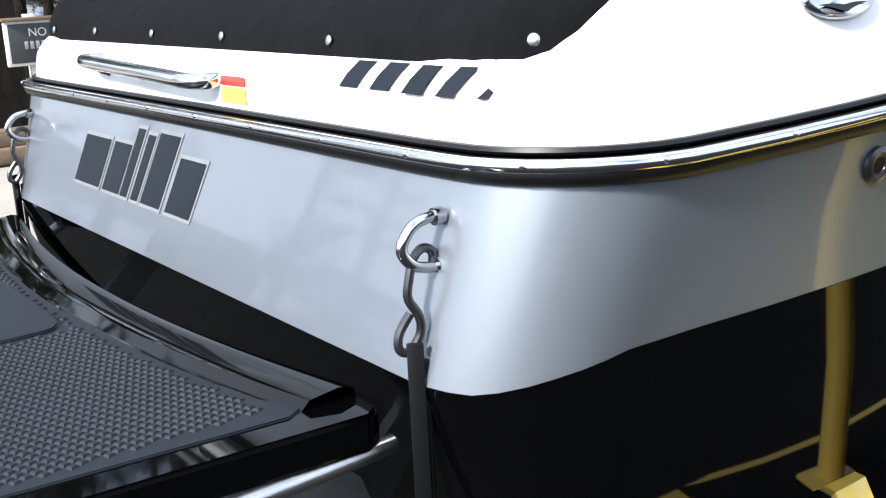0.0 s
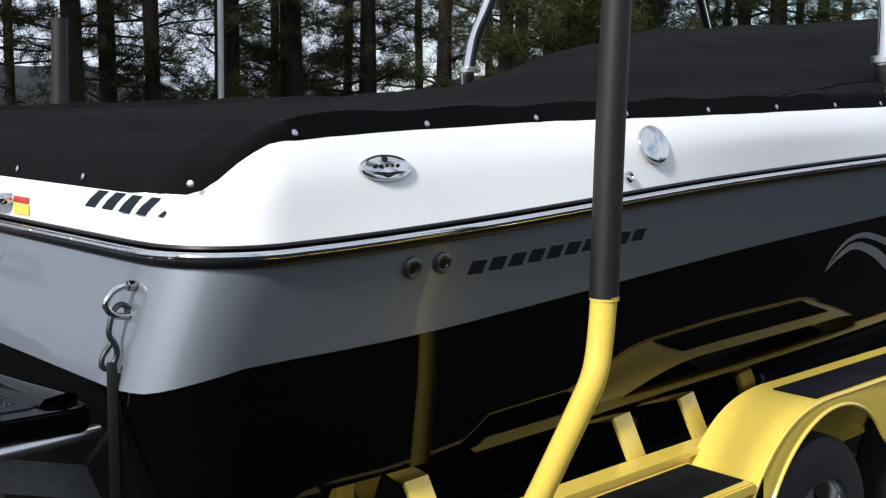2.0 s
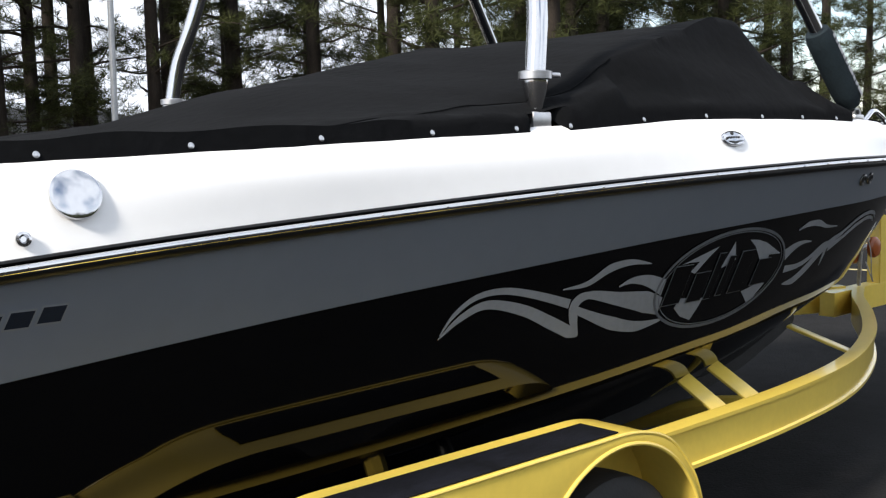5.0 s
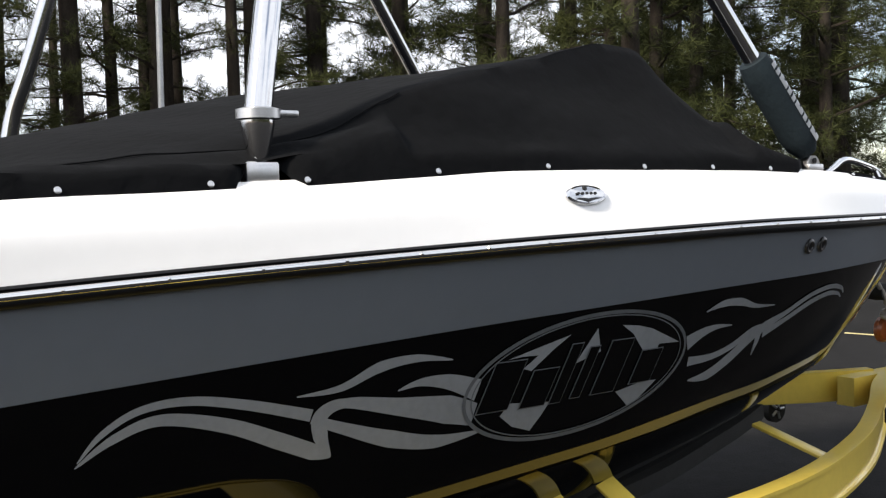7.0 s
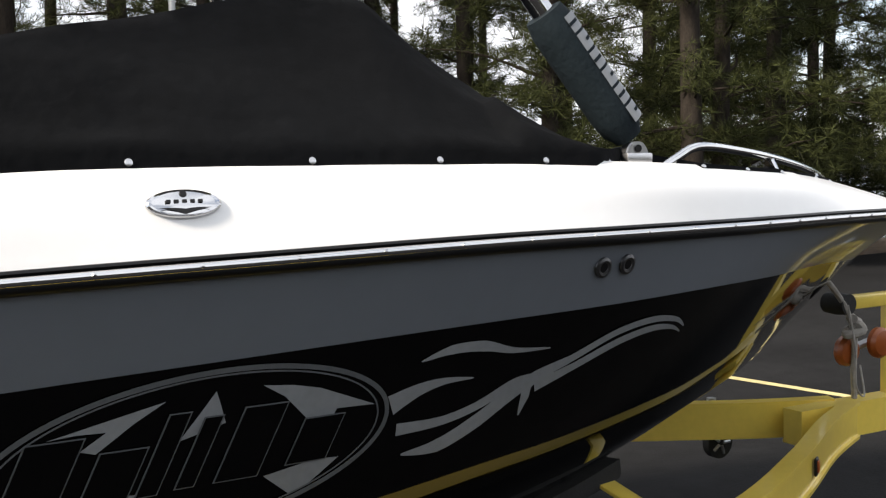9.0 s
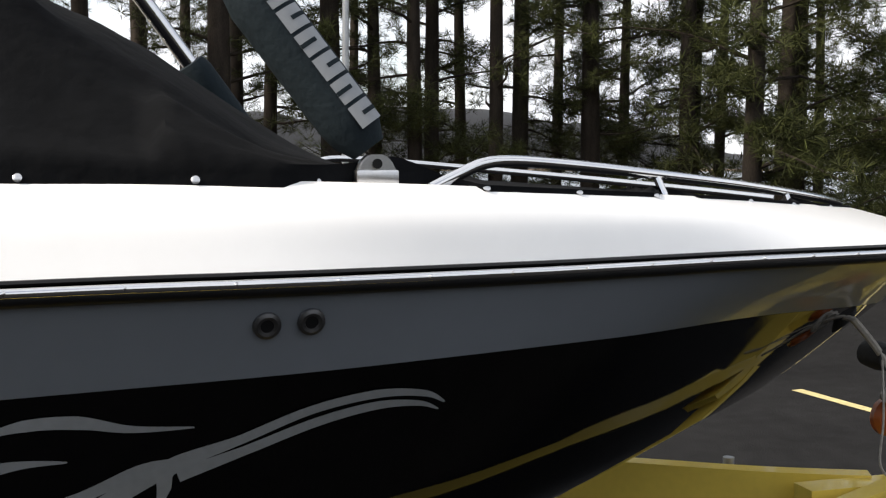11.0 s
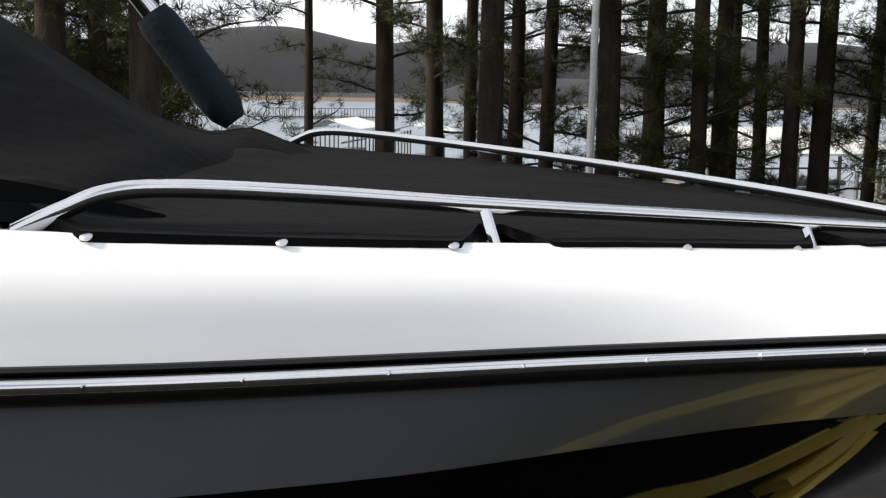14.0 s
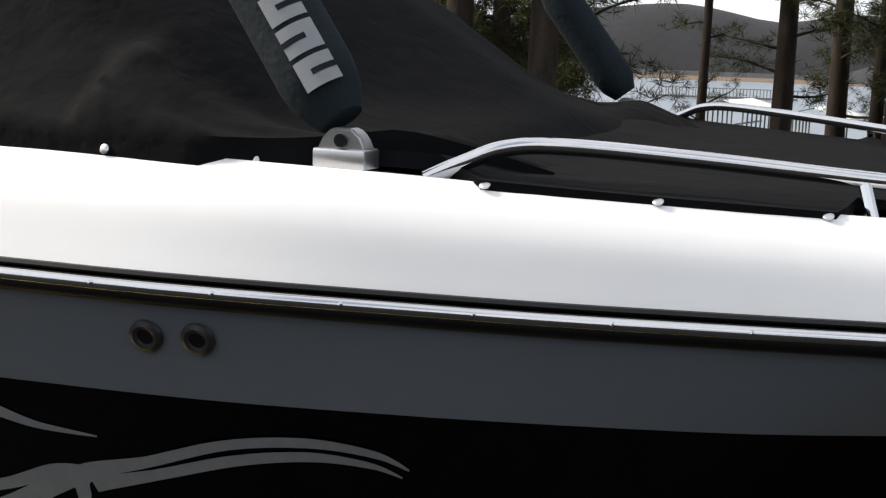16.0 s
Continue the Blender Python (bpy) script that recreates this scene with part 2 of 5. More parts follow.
def build_ground():
    xs = [-600, -300, -150, -80, -50, -35] + [-25 + 2.5 * i for i in range(33)] + [65, 80, 110, 160, 300, 600]
    ys = [-600, -250, -100, -50, -25, -12, -6, 0, 4, 7] + [9 + 1.5 * i for i in range(24)] + [52, 70, 120, 250, 420, 450, 480, 700, 1500]
    rows = [[(x, y, ground_height(x, y) + (0.12 * noise.noise(Vector((x * 0.3, y * 0.3, 0))) if 13 < y < 60 else 0)) for x in xs] for y in ys]
    ob = part("ground", grid_bm(rows), LITTER, None, "brown pine straw bank sloping to the lake")
    tagged(ob, "", "ground", "", "structure")
    nx, ny = 50, 26
    rows = [[(-30 + 85 * i / nx, -40 + (48.6 + 0.12 * max(-30 + 85 * i / nx, 0)) * j / ny, 0.006) for i in range(nx + 1)] for j in range(ny + 1)]
    ob = part("car_park", grid_bm(rows), ASPHALT, None, "dark grey asphalt car park under the trailer")
    tagged(ob, "", "car park", "", "structure")
    w = [(-1500, 24, -3.9), (1500, 24, -3.9), (1500, 470, -3.9), (-1500, 470, -3.9)]
    bm = bmesh.new()
    bm.faces.new([bm.verts.new(p) for p in w])
    tagged(part("water", bm, WATER, None, "pale calm lake water beyond the pines"), "", "lake", "", "structure")
    # far shore: two ridges of wooded hills
    for k, (y, h, s) in enumerate(((455, 12, 0.006), (620, 44, 0.004))):
        rows = []
        for j in range(7):
            v = j / 6
            row = []
            for i in range(140):
                x = -1000 + 2000 * i / 139
                hh = h * (0.55 + 0.75 * noise.fractal(Vector((x * s, k * 7.7, 0)), 1.0, 2.0, 4)) + 1.2 * noise.noise(Vector((x * 0.08, k, 3)))
                row.append((x, y + 90 * v, -4 + max(hh, 3) * (1 - (1 - v) ** 2)))
            rows.append(row)
        ob = part("backdrop", grid_bm(rows), HILLS, None, "low wooded hills along the far shore")
        tagged(ob, "", "hills", "", "structure")


    # low wood across the car park: unseen, added to darken reflections and side light
    rows = []
    for j in range(6):
        v = j / 5
        rows.append([(x, -44 - 10 * v + 2.5 * noise.noise(Vector((x * .15, v * 3, 1))), max(0.0, (11 + 4 * noise.fractal(Vector((x * .07, 4.4, 0)), 1.0, 2.0, 5)) * math.sin(v * math.pi / 2))) for x in np.linspace(-90, 110, 260)])
    tagged(part("backdrop", grid_bm(rows), NEEDLE, None, "unseen dark pine wood across the car park, added to darken reflections"), "", "woods", "", "structure")


build_ground()


def road_line(a, b, width=0.1):
    a, b = Vector((*a, 0.010)), Vector((*b, 0.010))
    s = (b - a).cross(Vector((0, 0, 1))).normalized() * width / 2
    n = 24
    rows = [[a + (b - a) * (i / n) + s * q * (1 + 0.12 * noise.noise(Vector((i * 0.9, q * 5, a.x)))) for i in range(n + 1)] for q in (-1, 1)]
    ob = part("parking_line", grid_bm(rows), LINE, None)
    return tagged(ob, "faded pale yellow parking bay line on asphalt", "parking line", "parking bay lines", "structure")


# ---- boat lines: half breadth and height of each edge by distance from the stern ----
W_RAIL = curve([0, .3, .7, 2, 3, 4, 4.8, 5.4, 5.73, 5.94, 6.3, 6.6, 6.8, 7.0, 7.15, 7.25], [1.08, 1.12, 1.155, 1.20, 1.225, 1.23, 1.20, 1.10, 1.01, .945, .835, .735, .64, .48, .29, 0])
Z_RAIL = curve([0, .25, .7, 1.8, 3, 3.9, 4.8, 5.9, 7.25], [1.35, 1.355, 1.378, 1.452, 1.506, 1.531, 1.545, 1.540, 1.52])
W_BAND = curve([0, .3, .7, 2, 3, 4, 4.8, 5.3, 5.7, 6.1, 6.3, 6.55, 6.8, 7.0, 7.08], [1.05, 1.09, 1.125, 1.160, 1.18, 1.18, 1.15, 1.083, .962, .755, .638, .50, .34, .17, 0])
Z_BAND = curve([0, .1, .2, .43, .69, 1.0, 2.06, 3, 3.7, 4.5, 5.0, 5.5, 6.0, 7.1], [1.074, 1.104, 1.121, 1.130, 1.144, 1.168, 1.248, 1.300, 1.332, 1.361, 1.374, 1.385, 1.380, 1.32])
W_KNUCK = curve([0, .7, 1.2, 2, 3, 4, 4.8, 5.3, 5.7, 6.1, 6.5, 6.78], [1.042, 1.106, 1.108, 1.10, 1.105, 1.085, 1.0, .885, .72, .50, .23, 0])
Z_KNUCK = curve([0, 1, 3, 4.5, 5.5, 6.78], [.80, .83, .885, .94, 1.0, 1.08])
W_CHINE = curve([0, 1, 2, 3, 4, 4.8, 5.5, 6.0, 6.28], [.88, .93, .95, .94, .84, .65, .38, .14, 0])
Z_CHINE = curve([0, 1.5, 3, 4.5, 5.5, 6.28], [.57, .60, .645, .68, .73, .86])
W_KEEL = curve([0, 4, 5.2, 5.6], [.03, .03, .02, 0])
Z_KEEL = curve([0, 3.5, 4.6, 5.6], [.40, .41, .46, .66])
W_EDGE = curve([0, .33, .7, 1.08, 1.4, 1.75, 2.1, 3.04, 3.8, 4.2, 5.0, 5.38, 5.6, 5.83, 6.18, 6.4, 6.65, 6.85, 6.95], [1.0, 1.03, 1.032, 1.045, 1.09, 1.125, 1.142, 1.148, 1.125, 1.115, 1.08, 1.015, .953, .875, .697, .57, .38, .19, 0])
Z_EDGE = curve([0, .10, .14, .166, .20, .235, .275, .335, .5, .7, 1.4, 2.1, 3.04, 3.8, 4.5, 5.15, 5.6, 6.0, 6.4, 6.95], [1.478, 1.482, 1.492, 1.512, 1.550, 1.578, 1.5995, 1.608, 1.618, 1.626, 1.656, 1.681, 1.708, 1.740, 1.738, 1.725, 1.705, 1.685, 1.657, 1.62])
DECK_SWELL = curve([0, .2, .4, .6, .8, .93, 1], [0, .009, .018, .024, .019, .009, 0])
SIDE_N, CORNER_N, STERN_N = 72, 9, 12


def outline(w, z, x0, x1, r=0.2, dw=0.0, dz=0.0, bow=0.0):
    """One edge of the boat, starboard half, from the middle of the stern to the stem."""
    pts = []
    wc = w(x0 + r) + dw
    for i in range(STERN_N):
        y = (wc - r) * i / STERN_N
        pts.append((x0 + bow * (y / wc) ** 2, -y, z(0) + dz))
    for i in range(CORNER_N):
        a = math.pi / 2 * i / CORNER_N
        x = x0 + r - r * math.cos(a)
        pts.append((x + bow * (1 - i / CORNER_N), -(wc - r + r * math.sin(a)), z(x) + dz))
    for i in range(SIDE_N + 1):
        u = i / SIDE_N
        x = x0 + r + (x1 - x0 - r) * (u + 0.25 * u * (1 - u))
        pts.append((x, -max(w(x) + dw, 0) if i < SIDE_N else 0.0, z(x) + dz))
    return pts


def both(half):
    return [(x, -y, z) for x, y, z in half[:0:-1]] + list(half)


def blend(a, b, u, out=0.0):
    """Between two edges, swelled outwards by out."""
    res = []
    for p, q in zip(a, b):
        x, y, z = (p[k] + (q[k] - p[k]) * u for k in range(3))
        s = 4 * u * (1 - u) * out
        x2 = x - s if x < 0.12 else x
        res.append((x2, y - s if abs(y) > 0.02 and x > 0.12 else y, z))
    return res


KEEL = outline(W_KEEL, Z_KEEL, 0.22, 5.6, 0.01)
CHINE = outline(W_CHINE, Z_CHINE, 0.16, 6.28, 0.08)
KNUCK = outline(W_KNUCK, Z_KNUCK, 0.05, 6.78, 0.14)
BAND = outline(W_BAND, Z_BAND, -0.025, 7.08, 0.2)
RAIL = outline(W_RAIL, Z_RAIL, 0.05, 7.25, 0.22)
RAIL_TOP = outline(W_RAIL, Z_RAIL, 0.060, 7.235, 0.22, -0.010, 0.017)
EDGE = outline(W_EDGE, Z_EDGE, 0.105, 6.95, 0.2)


def hull_half(x, z):
    """Half breadth of the hull side at x and height z."""
    lv = [(Z_CHINE(x), W_CHINE(x)), (Z_KNUCK(x), W_KNUCK(x)), (Z_BAND(x), W_BAND(x)), (Z_RAIL(x), W_RAIL(x)), (Z_EDGE(x), W_EDGE(x))]
    for (z0, w0), (z1, w1) in zip(lv, lv[1:]):
        if z <= z1:
            u = (z - z0) / (z1 - z0)
            swell = 0.016 * u * (1 - u) if z1 == lv[2][0] else DECK_SWELL(u) if z1 == lv[4][0] else 0.0
            return w0 + (w1 - w0) * u + swell
    return lv[-1][1]


boat = thing("motorboat", (3.5, 0, 0.4), "white, silver-grey and black wakeboard boat resting on its trailer", "boat")
child(part("lower_hull", tidy(grid_bm([both(r) for r in (KEEL, CHINE, blend(CHINE, KNUCK, .5, .01), KNUCK, blend(KNUCK, BAND, .33, .004), blend(KNUCK, BAND, .66, .004), BAND)])), BLACK, None, "glossy black gelcoat hull bottom", sharp=28), boat)
band_hi = blend(BAND, RAIL, 0.93)
child(part("hull_band", tidy(grid_bm([both(r) for r in (blend(BAND, RAIL, 0.004), blend(BAND, RAIL, 0.3), blend(BAND, RAIL, 0.6), band_hi, RAIL)])), GREY, None, "silver-grey gelcoat band along the hull"), boat)
deck_in = [(x + (0.10 if x < 0.3 else 0.0), y * 0.90, z - 0.012) for x, y, z in EDGE]
child(part("deck", tidy(grid_bm([both(r) for r in (RAIL_TOP, *(blend(RAIL_TOP, EDGE, u, DECK_SWELL(u) / (4 * u * (1 - u))) for u in (.1, .2, .3, .4, .5, .6, .7, .8, .88, .95)), EDGE, deck_in, [(x, y * 0.45, z - 0.02) for x, y, z in deck_in], [(x, y * 0.02, z - 0.02) for x, y, z in deck_in])])), WHITE, None, "bright white gelcoat deck", sharp=50), boat)


def along(half, off_out, off_up):
    """The edge, pushed outwards and upwards."""
    pts = both(half)
    res = []
    for i, p in enumerate(pts):
        a, b = Vector(pts[max(i - 1, 0)]), Vector(pts[min(i + 1, len(pts) - 1)])
        d = b - a
        n = Vector((-d.y, d.x, 0)).normalized()
        if i == 0 or i == len(pts) - 1:
            n = Vector((-1, 0, 0)) if p[0] < 1 else Vector((1, 0, 0))
        if n.dot(Vector((p[0] - 3.4, p[1], 0))) < 0:
            n = -n
        res.append(Vector(p) + n * off_out + Vector((0, 0, off_up)))
    return res


# moulding: black vinyl base with a bright insert
child(part("rub_rail", tube(along(RAIL, 0.003, -0.003), 0.0175, 12), TRIM, None, "black vinyl rub rail"), boat)
child(part("rail_insert", tube(along(RAIL, 0.015, 0.006), 0.0095, 12), CHROME, None, "polished steel rub rail insert"), boat)
child(part("rail_shadow_gap", tube(along(RAIL_TOP, 0.005, 0.004), 0.0055, 6), TRIM, None, "thin black seam above the rail"), boat)
rail_path = along(RAIL, 0.0242, 0.008)
screw_me = None
acc, last = 0.0, None
for p in rail_path:
    if last is not None:
        acc += (p - last).length
    last = p
    if acc > 0.165 and p.y < 1.0 and p.x < 6.9:
        acc = 0.0
        if screw_me is None:
            s = part("rail_screw", lathe([(0.0, 0.0), (0.005, 0.0), (0.004, 0.002), (0.0, 0.003)], 8), CHROME)
            screw_me = s.data
        else:
            s = new("rail_screw", screw_me)
        s.matrix_world = Matrix.Translation(p) @ (p - Vector((3.4, p.y * 0.3, p.z))).to_track_quat("Z", "Y").to_matrix().to_4x4()
        child(s, boat)


# ---- canvas cover ----
cover = thing("boat_cover", (3, 0, 1.7), "fitted black canvas mooring cover snapped over the cockpit", "boat cover")
RIDGE = curve([.25, .4, .8, 2.0, 2.3, 2.5, 3.0, 3.5, 4.0, 4.36, 4.5, 4.58, 4.7, 4.85, 5.0, 5.12, 5.22, 5.4, 5.55], [1.50, 1.635, 1.65, 1.70, 1.77, 1.83, 1.94, 2.025, 2.08, 2.128, 2.148, 2.140, 2.083, 1.985, 1.89, 1.815, 1.760, 1.699, 1.69])
# the windscreen's upper edge under the canvas
SHOULDER = curve([.25, 1.5, 2.0, 2.5, 2.9, 3.1, 3.45, 3.9, 4.355, 4.7, 5.0, 5.5], [.93, .92, .92, .95, 1.0, 1.05, 1.02, .93, .83, .85, .80, .62])
SHOULDER_Z = curve([.25, .4, .8, 2.0, 2.5, 2.9, 3.1, 3.45, 3.9, 4.30, 4.42, 4.57, 4.75, 5.0, 5.22, 5.55], [1.49, 1.623, 1.638, 1.69, 1.745, 1.785, 1.825, 1.955, 2.055, 2.134, 2.136, 2.040, 1.918, 1.770, 1.730, 1.685])


def cover_section(x):
    w, z = W_EDGE(x) - max(0, x - 4.97) * 0.55, Z_EDGE(x) + max(0, x - 4.97) * 0.08
    zr, zs, ws = RIDGE(x), SHOULDER_Z(x), min(SHOULDER(x), w - .06)
    lift = max(zs + .012 - z, 0.02)
    pts = []
    for k in range(27):
        u = k / 26
        if u < 0.12:
            q = u / 0.12
            y, h = w + 0.016 - 0.006 * q, z - 0.022 + (0.022 + 0.035) * q
        elif u < 0.62:
            q = (u - 0.12) / 0.5
            y = w + 0.01 + (ws - w) * q
            h = z + 0.035 + (lift - 0.045) * (q ** (1.0 if lift > 0.2 else 0.45)) - 0.05 * min(lift, .4) * math.sin(math.pi * q)
        else:
            q = (u - 0.62) / 0.38
            y, h = ws * (1 - q), zs + (zr - zs) * (.4 * q + .6 * math.sin(q * math.pi / 2))
            y += 0.01
            y *= 1 if k < 26 else 0
        f = 0.012 * noise.noise(Vector((x * 2.6, u * 4, 2))) + 0.006 * noise.noise(Vector((x * 8, u * 9, 5))) + 0.006 * math.sin(x * 7 + u * 16 + 3 * noise.noise(Vector((x, u * 2, 8)))) * max(0, min(1, (x - 1.8)))
        if u < 0.16:
            f *= 0.3
            h += 0.004 * math.sin(x * 17.0)
            gap = max(0, 1 - (abs(x - 2.945) / 0.075) ** 2)
            h += gap * 0.075 * (1 - u / 0.16)
            y -= gap * 0.075
        h -= 0.066 * min(max((x - 5.21) / 0.2, 0), 1)
        pts.append((x, -y, h + f))
    return pts


rows = []
xs_c = [0.34 + 0.03 * i for i in range(170)]
for x in xs_c:
    h = cover_section(x)
    rows.append([(a, -b, c) for a, b, c in h[:-1]] + h[::-1])
S0 = cover_section(xs_c[0])
m_i = next(i for i, p in enumerate(EDGE) if p[0] > xs_c[0] and p[1] < -0.8)
patch = []
for i in range(m_i + 1):
    e = Vector(EDGE[i])
    out = Vector((-0.014, 0, 0)) if i < STERN_N else Vector((-0.012 * (1 - (i - STERN_N) / (m_i - STERN_N)), -0.014, 0))
    b0 = e + out + Vector((0, 0, -0.02))
    if i == m_i:
        b0 = Vector(S0[0])
    if i <= STERN_N:
        yt = e.y * 0.985
        t0 = Vector((S0[0][0], yt if i else 0.0, float(np.interp(yt, [q[1] for q in S0], [q[2] for q in S0]))))
    else:
        k0 = min(range(len(S0)), key=lambda q: abs(S0[q][1] - EDGE[STERN_N][1] * .985))
        g = k0 * (1 - (i - STERN_N) / (m_i - STERN_N))
        a = int(g)
        t0 = Vector(S0[a]).lerp(Vector(S0[min(a + 1, len(S0) - 1)]), g - a)
    col = []
    for q in range(11):
        th = math.pi / 2 * q / 10
        col.append((b0.x + (t0.x - b0.x) * (1 - math.cos(th)), b0.y + (t0.y - b0.y) * q / 10, b0.z + (t0.z - b0.z) * math.sin(th) ** 0.9))
    patch.append(col)
patch = [[(a, -b, c) for a, b, c in col] for col in patch[:0:-1]] + patch
stern_bm = tidy(grid_bm(patch), 2e-3)
child(part("cockpit_canvas", tidy(joined(tidy(grid_bm(rows)), stern_bm), 3e-3), CANVAS, None, sharp=60), cover)

line = []
for i in range(41):
    sec, g = cover_section(1.95 + 1.43 * i / 40), 4 + 12 * (i / 40) ** 1.05
    line.append(Vector(sec[int(g)]).lerp(Vector(sec[min(int(g) + 1, 26)]), g - int(g)) + Vector((0, -.003, .003)))
child(part("cover_seam", tube(line, .0022, 6), CANVAS, None, "stitched seam"), cover)
rows = []
for i in range(150):
    x = 5.10 + (6.88 - 5.10) * i / 149
    w, z = W_EDGE(x), Z_EDGE(x)
    up = max(float(np.interp(x, (5.846, 5.864, 5.90, 5.975), (0, 1, 1, 0))), float(np.interp(x, (6.416, 6.432, 6.446, 6.53), (0, 1, 1, 0))))
    inb = min(max((5.37 - x) / 0.09, 0), 1)
    half = []
    for k in range(16):
        u = k / 15
        hw = w - 0.10 * inb
        if k == 0:
            y, h = hw + 0.014 - 0.085 * up, z - 0.020 + 0.024 * up + 0.02 * inb
        elif k == 1:
            y, h = hw + 0.010 - 0.080 * up, z + 0.004 + 0.014 * up + 0.02 * inb
        else:
            q = (k - 1) / 14
            y = (hw - 0.075 * up) * (1 - q)
            h = z + 0.005 - 0.020 * (1 - (1 - q) ** 2.0) * min(1, w / .4) + 0.012 * inb
        h += (0.005 if k > 1 else 0.0015) * noise.noise(Vector((x * 7, u * 6, 9)))
        half.append((x, -y if k < 15 else 0.0, h))
    rows.append([(a, -b, c) for a, b, c in half[:-1]] + half[::-1])
child(part("bow_canvas", tidy(grid_bm(rows)), CANVAS, None, sharp=70), cover)

snap = None
SNAPS = [(.102, y, None) for y in (-.98, -.53, -.15, .18, .52, .82)] + [(x, None, None) for x in (.33, .71, 1.08, 1.4, 1.745, 2.1, 2.47, 2.80, 3.04, 3.42, 3.80, 4.185, 4.50, 4.80, 5.03, 5.38, 5.61, 5.83, 6.18, 6.38, 6.62)]
for x, y, _ in SNAPS:
    if y is None:
        p, n = Vector((x, -W_EDGE(x) + (0.55 * (x - 4.97) if 4.97 < x < 5.2 else 0) - (0.0145 if x < 4.9 else .0115), Z_EDGE(x) - (0.002 if x < 5.2 else .003))), Vector((0, -1, .35) if x < 5.2 else (0, -.6, .9))
    else:
        p, n = Vector((0.094, y, Z_EDGE(.09) + 0.012)), Vector((-1, 0, .2))
        if y < -.9:
            p, n = Vector((0.115, y, Z_EDGE(.09) + 0.02)), Vector((-.8, -.6, .2))
    if snap is None:
        ob = snap = part("snap_fastener", lathe([(0.0078, 0.0), (0.008, 0.0018), (0.0055, 0.0032), (0.0, 0.0037)], 14), ALLOY)
    else:
        ob = new("snap_fastener", snap.data)
    ob.matrix_world = Matrix.Translation(p) @ n.to_track_quat("Z", "Y").to_matrix().to_4x4()
    child(ob, cover)


# ---- tower ----
def tower_leg(side):
    s = -1 if side < 0 else 1
    child(part("rear_tower_leg", tube(smooth_line([(2.95, s * 1.10, 1.86), (2.978, s * 1.085, 2.02), (3.028, s * 1.04, 2.2), (3.14, s * .98, 2.6), (3.27, s * .92, 3.0)]), 0.033, 18), CHROME, None, "bright tubular tower leg"), boat)
    child(part("tower_socket", lathe([(0.020, 1.745), (0.024, 1.76), (0.040, 1.835), (0.040, 1.845)], 18, at=(2.945, s * 1.105, 0)), CHROME), boat)
    child(part("tower_clamp", lathe([(0.036, 0), (0.052, .004), (0.052, .026), (0.036, .03)], 20, at=(2.95, s * 1.10, 1.845)), ALLOY), boat)
    child(part("clamp_lever", box((0.075, 0.018, 0.016), (3.01, s * 1.11, 1.862), 0.004), ALLOY), boat)
    child(part("tower_foot", box((0.085, 0.06, 0.06), (2.94, s * 1.11, 1.72), 0.008), ALLOY), boat)
    child(part("pivot_pin", lathe([(0.012, 0), (0.012, 0.06), (0.018, .065), (0.0, .07)], 12, at=(2.94, s * 1.108, 1.72)), CHROME), boat)
    a, b = Vector((5.135, s * 1.0, 1.80)), Vector((4.906, s * .955, 2.107))
    c = b + (b - a) * 2.6
    child(part("front_tower_leg", tube([a + (b - a) * .12, b, c], 0.030, 16), CHROME, None, "bright tubular tower leg"), boat)
    n = 10
    sl = [a + (b - a) * (-0.03 + 1.03 * i / n) for i in range(n + 1)]
    child(part("tower_pad", tube(sl, [0.036, 0.056] + [0.061] * (n - 2) + [0.052], 18), FOAM, None, "dark foam sleeve round the tower leg"), boat)
    d = (b - a).normalized()
    outw = (Vector((0, s, 0)) - d * d.dot(Vector((0, s, 0)))).normalized()
    across = d.cross(outw)
    for i in range(6):
        u = 0.13 + 0.145 * i
        m = a + (b - a) * u
        rws = []
        for v in (-1, 1):
            row = []
            for q in range(9):
                th = -s * (0.05 + 0.95 * q / 8)
                nn = outw * math.cos(th) + across * math.sin(th)
                row.append(m + d * (v * 0.024) + nn * 0.0625)
            rws.append(row)
        mark = child(part("pale_mark", grid_bm(rws), SILVER), boat)
        th = [-s * ((.05 if i % 2 else .38) + .62 * q / 4) for q in range(5)]
        part("mark_slit", grid_bm([[m + d * (v * .0045) + (outw * math.cos(q) + across * math.sin(q)) * .0635 for q in th] for v in (-1, 1)]), FOAM, mark).matrix_parent_inverse = mark.matrix_world.inverted()
    child(part("tower_base", box((0.085, 0.055, 0.03), (5.154, s * 1.005, 1.735), 0.004), ALLOY, None, "cast aluminium tower foot"), boat)
    child(part("tower_lug", prism([(-.040, 0), (.040, 0), (.030, .020), (.016, .032), (-.016, .032), (-.030, .020)], .034, lambda a, b, h: (5.154 + a, s * (.988 + h), 1.748 + b), .003), ALLOY), boat)
    child(part("lug_bolt", tube([(5.154, s * 1.020, 1.762), (5.154, s * 1.027, 1.762)], 0.010, 12), TRIM), boat)
    # bow hand rail
    top = [(5.275, .985, 1.712), (5.335, .98, 1.740), (5.39, .97, 1.762), (5.47, .95, 1.768), (5.65, .885, 1.757), (5.87, .80, 1.738), (6.15, .655, 1.713), (6.42, .49, 1.686), (6.66, .32, 1.660), (6.82, .18, 1.640)]
    child(part("bow_rail", tube(smooth_line([(x, s * y, z) for x, y, z in top]), 0.0125, 12), CHROME, None, "polished steel bow hand rail"), boat)
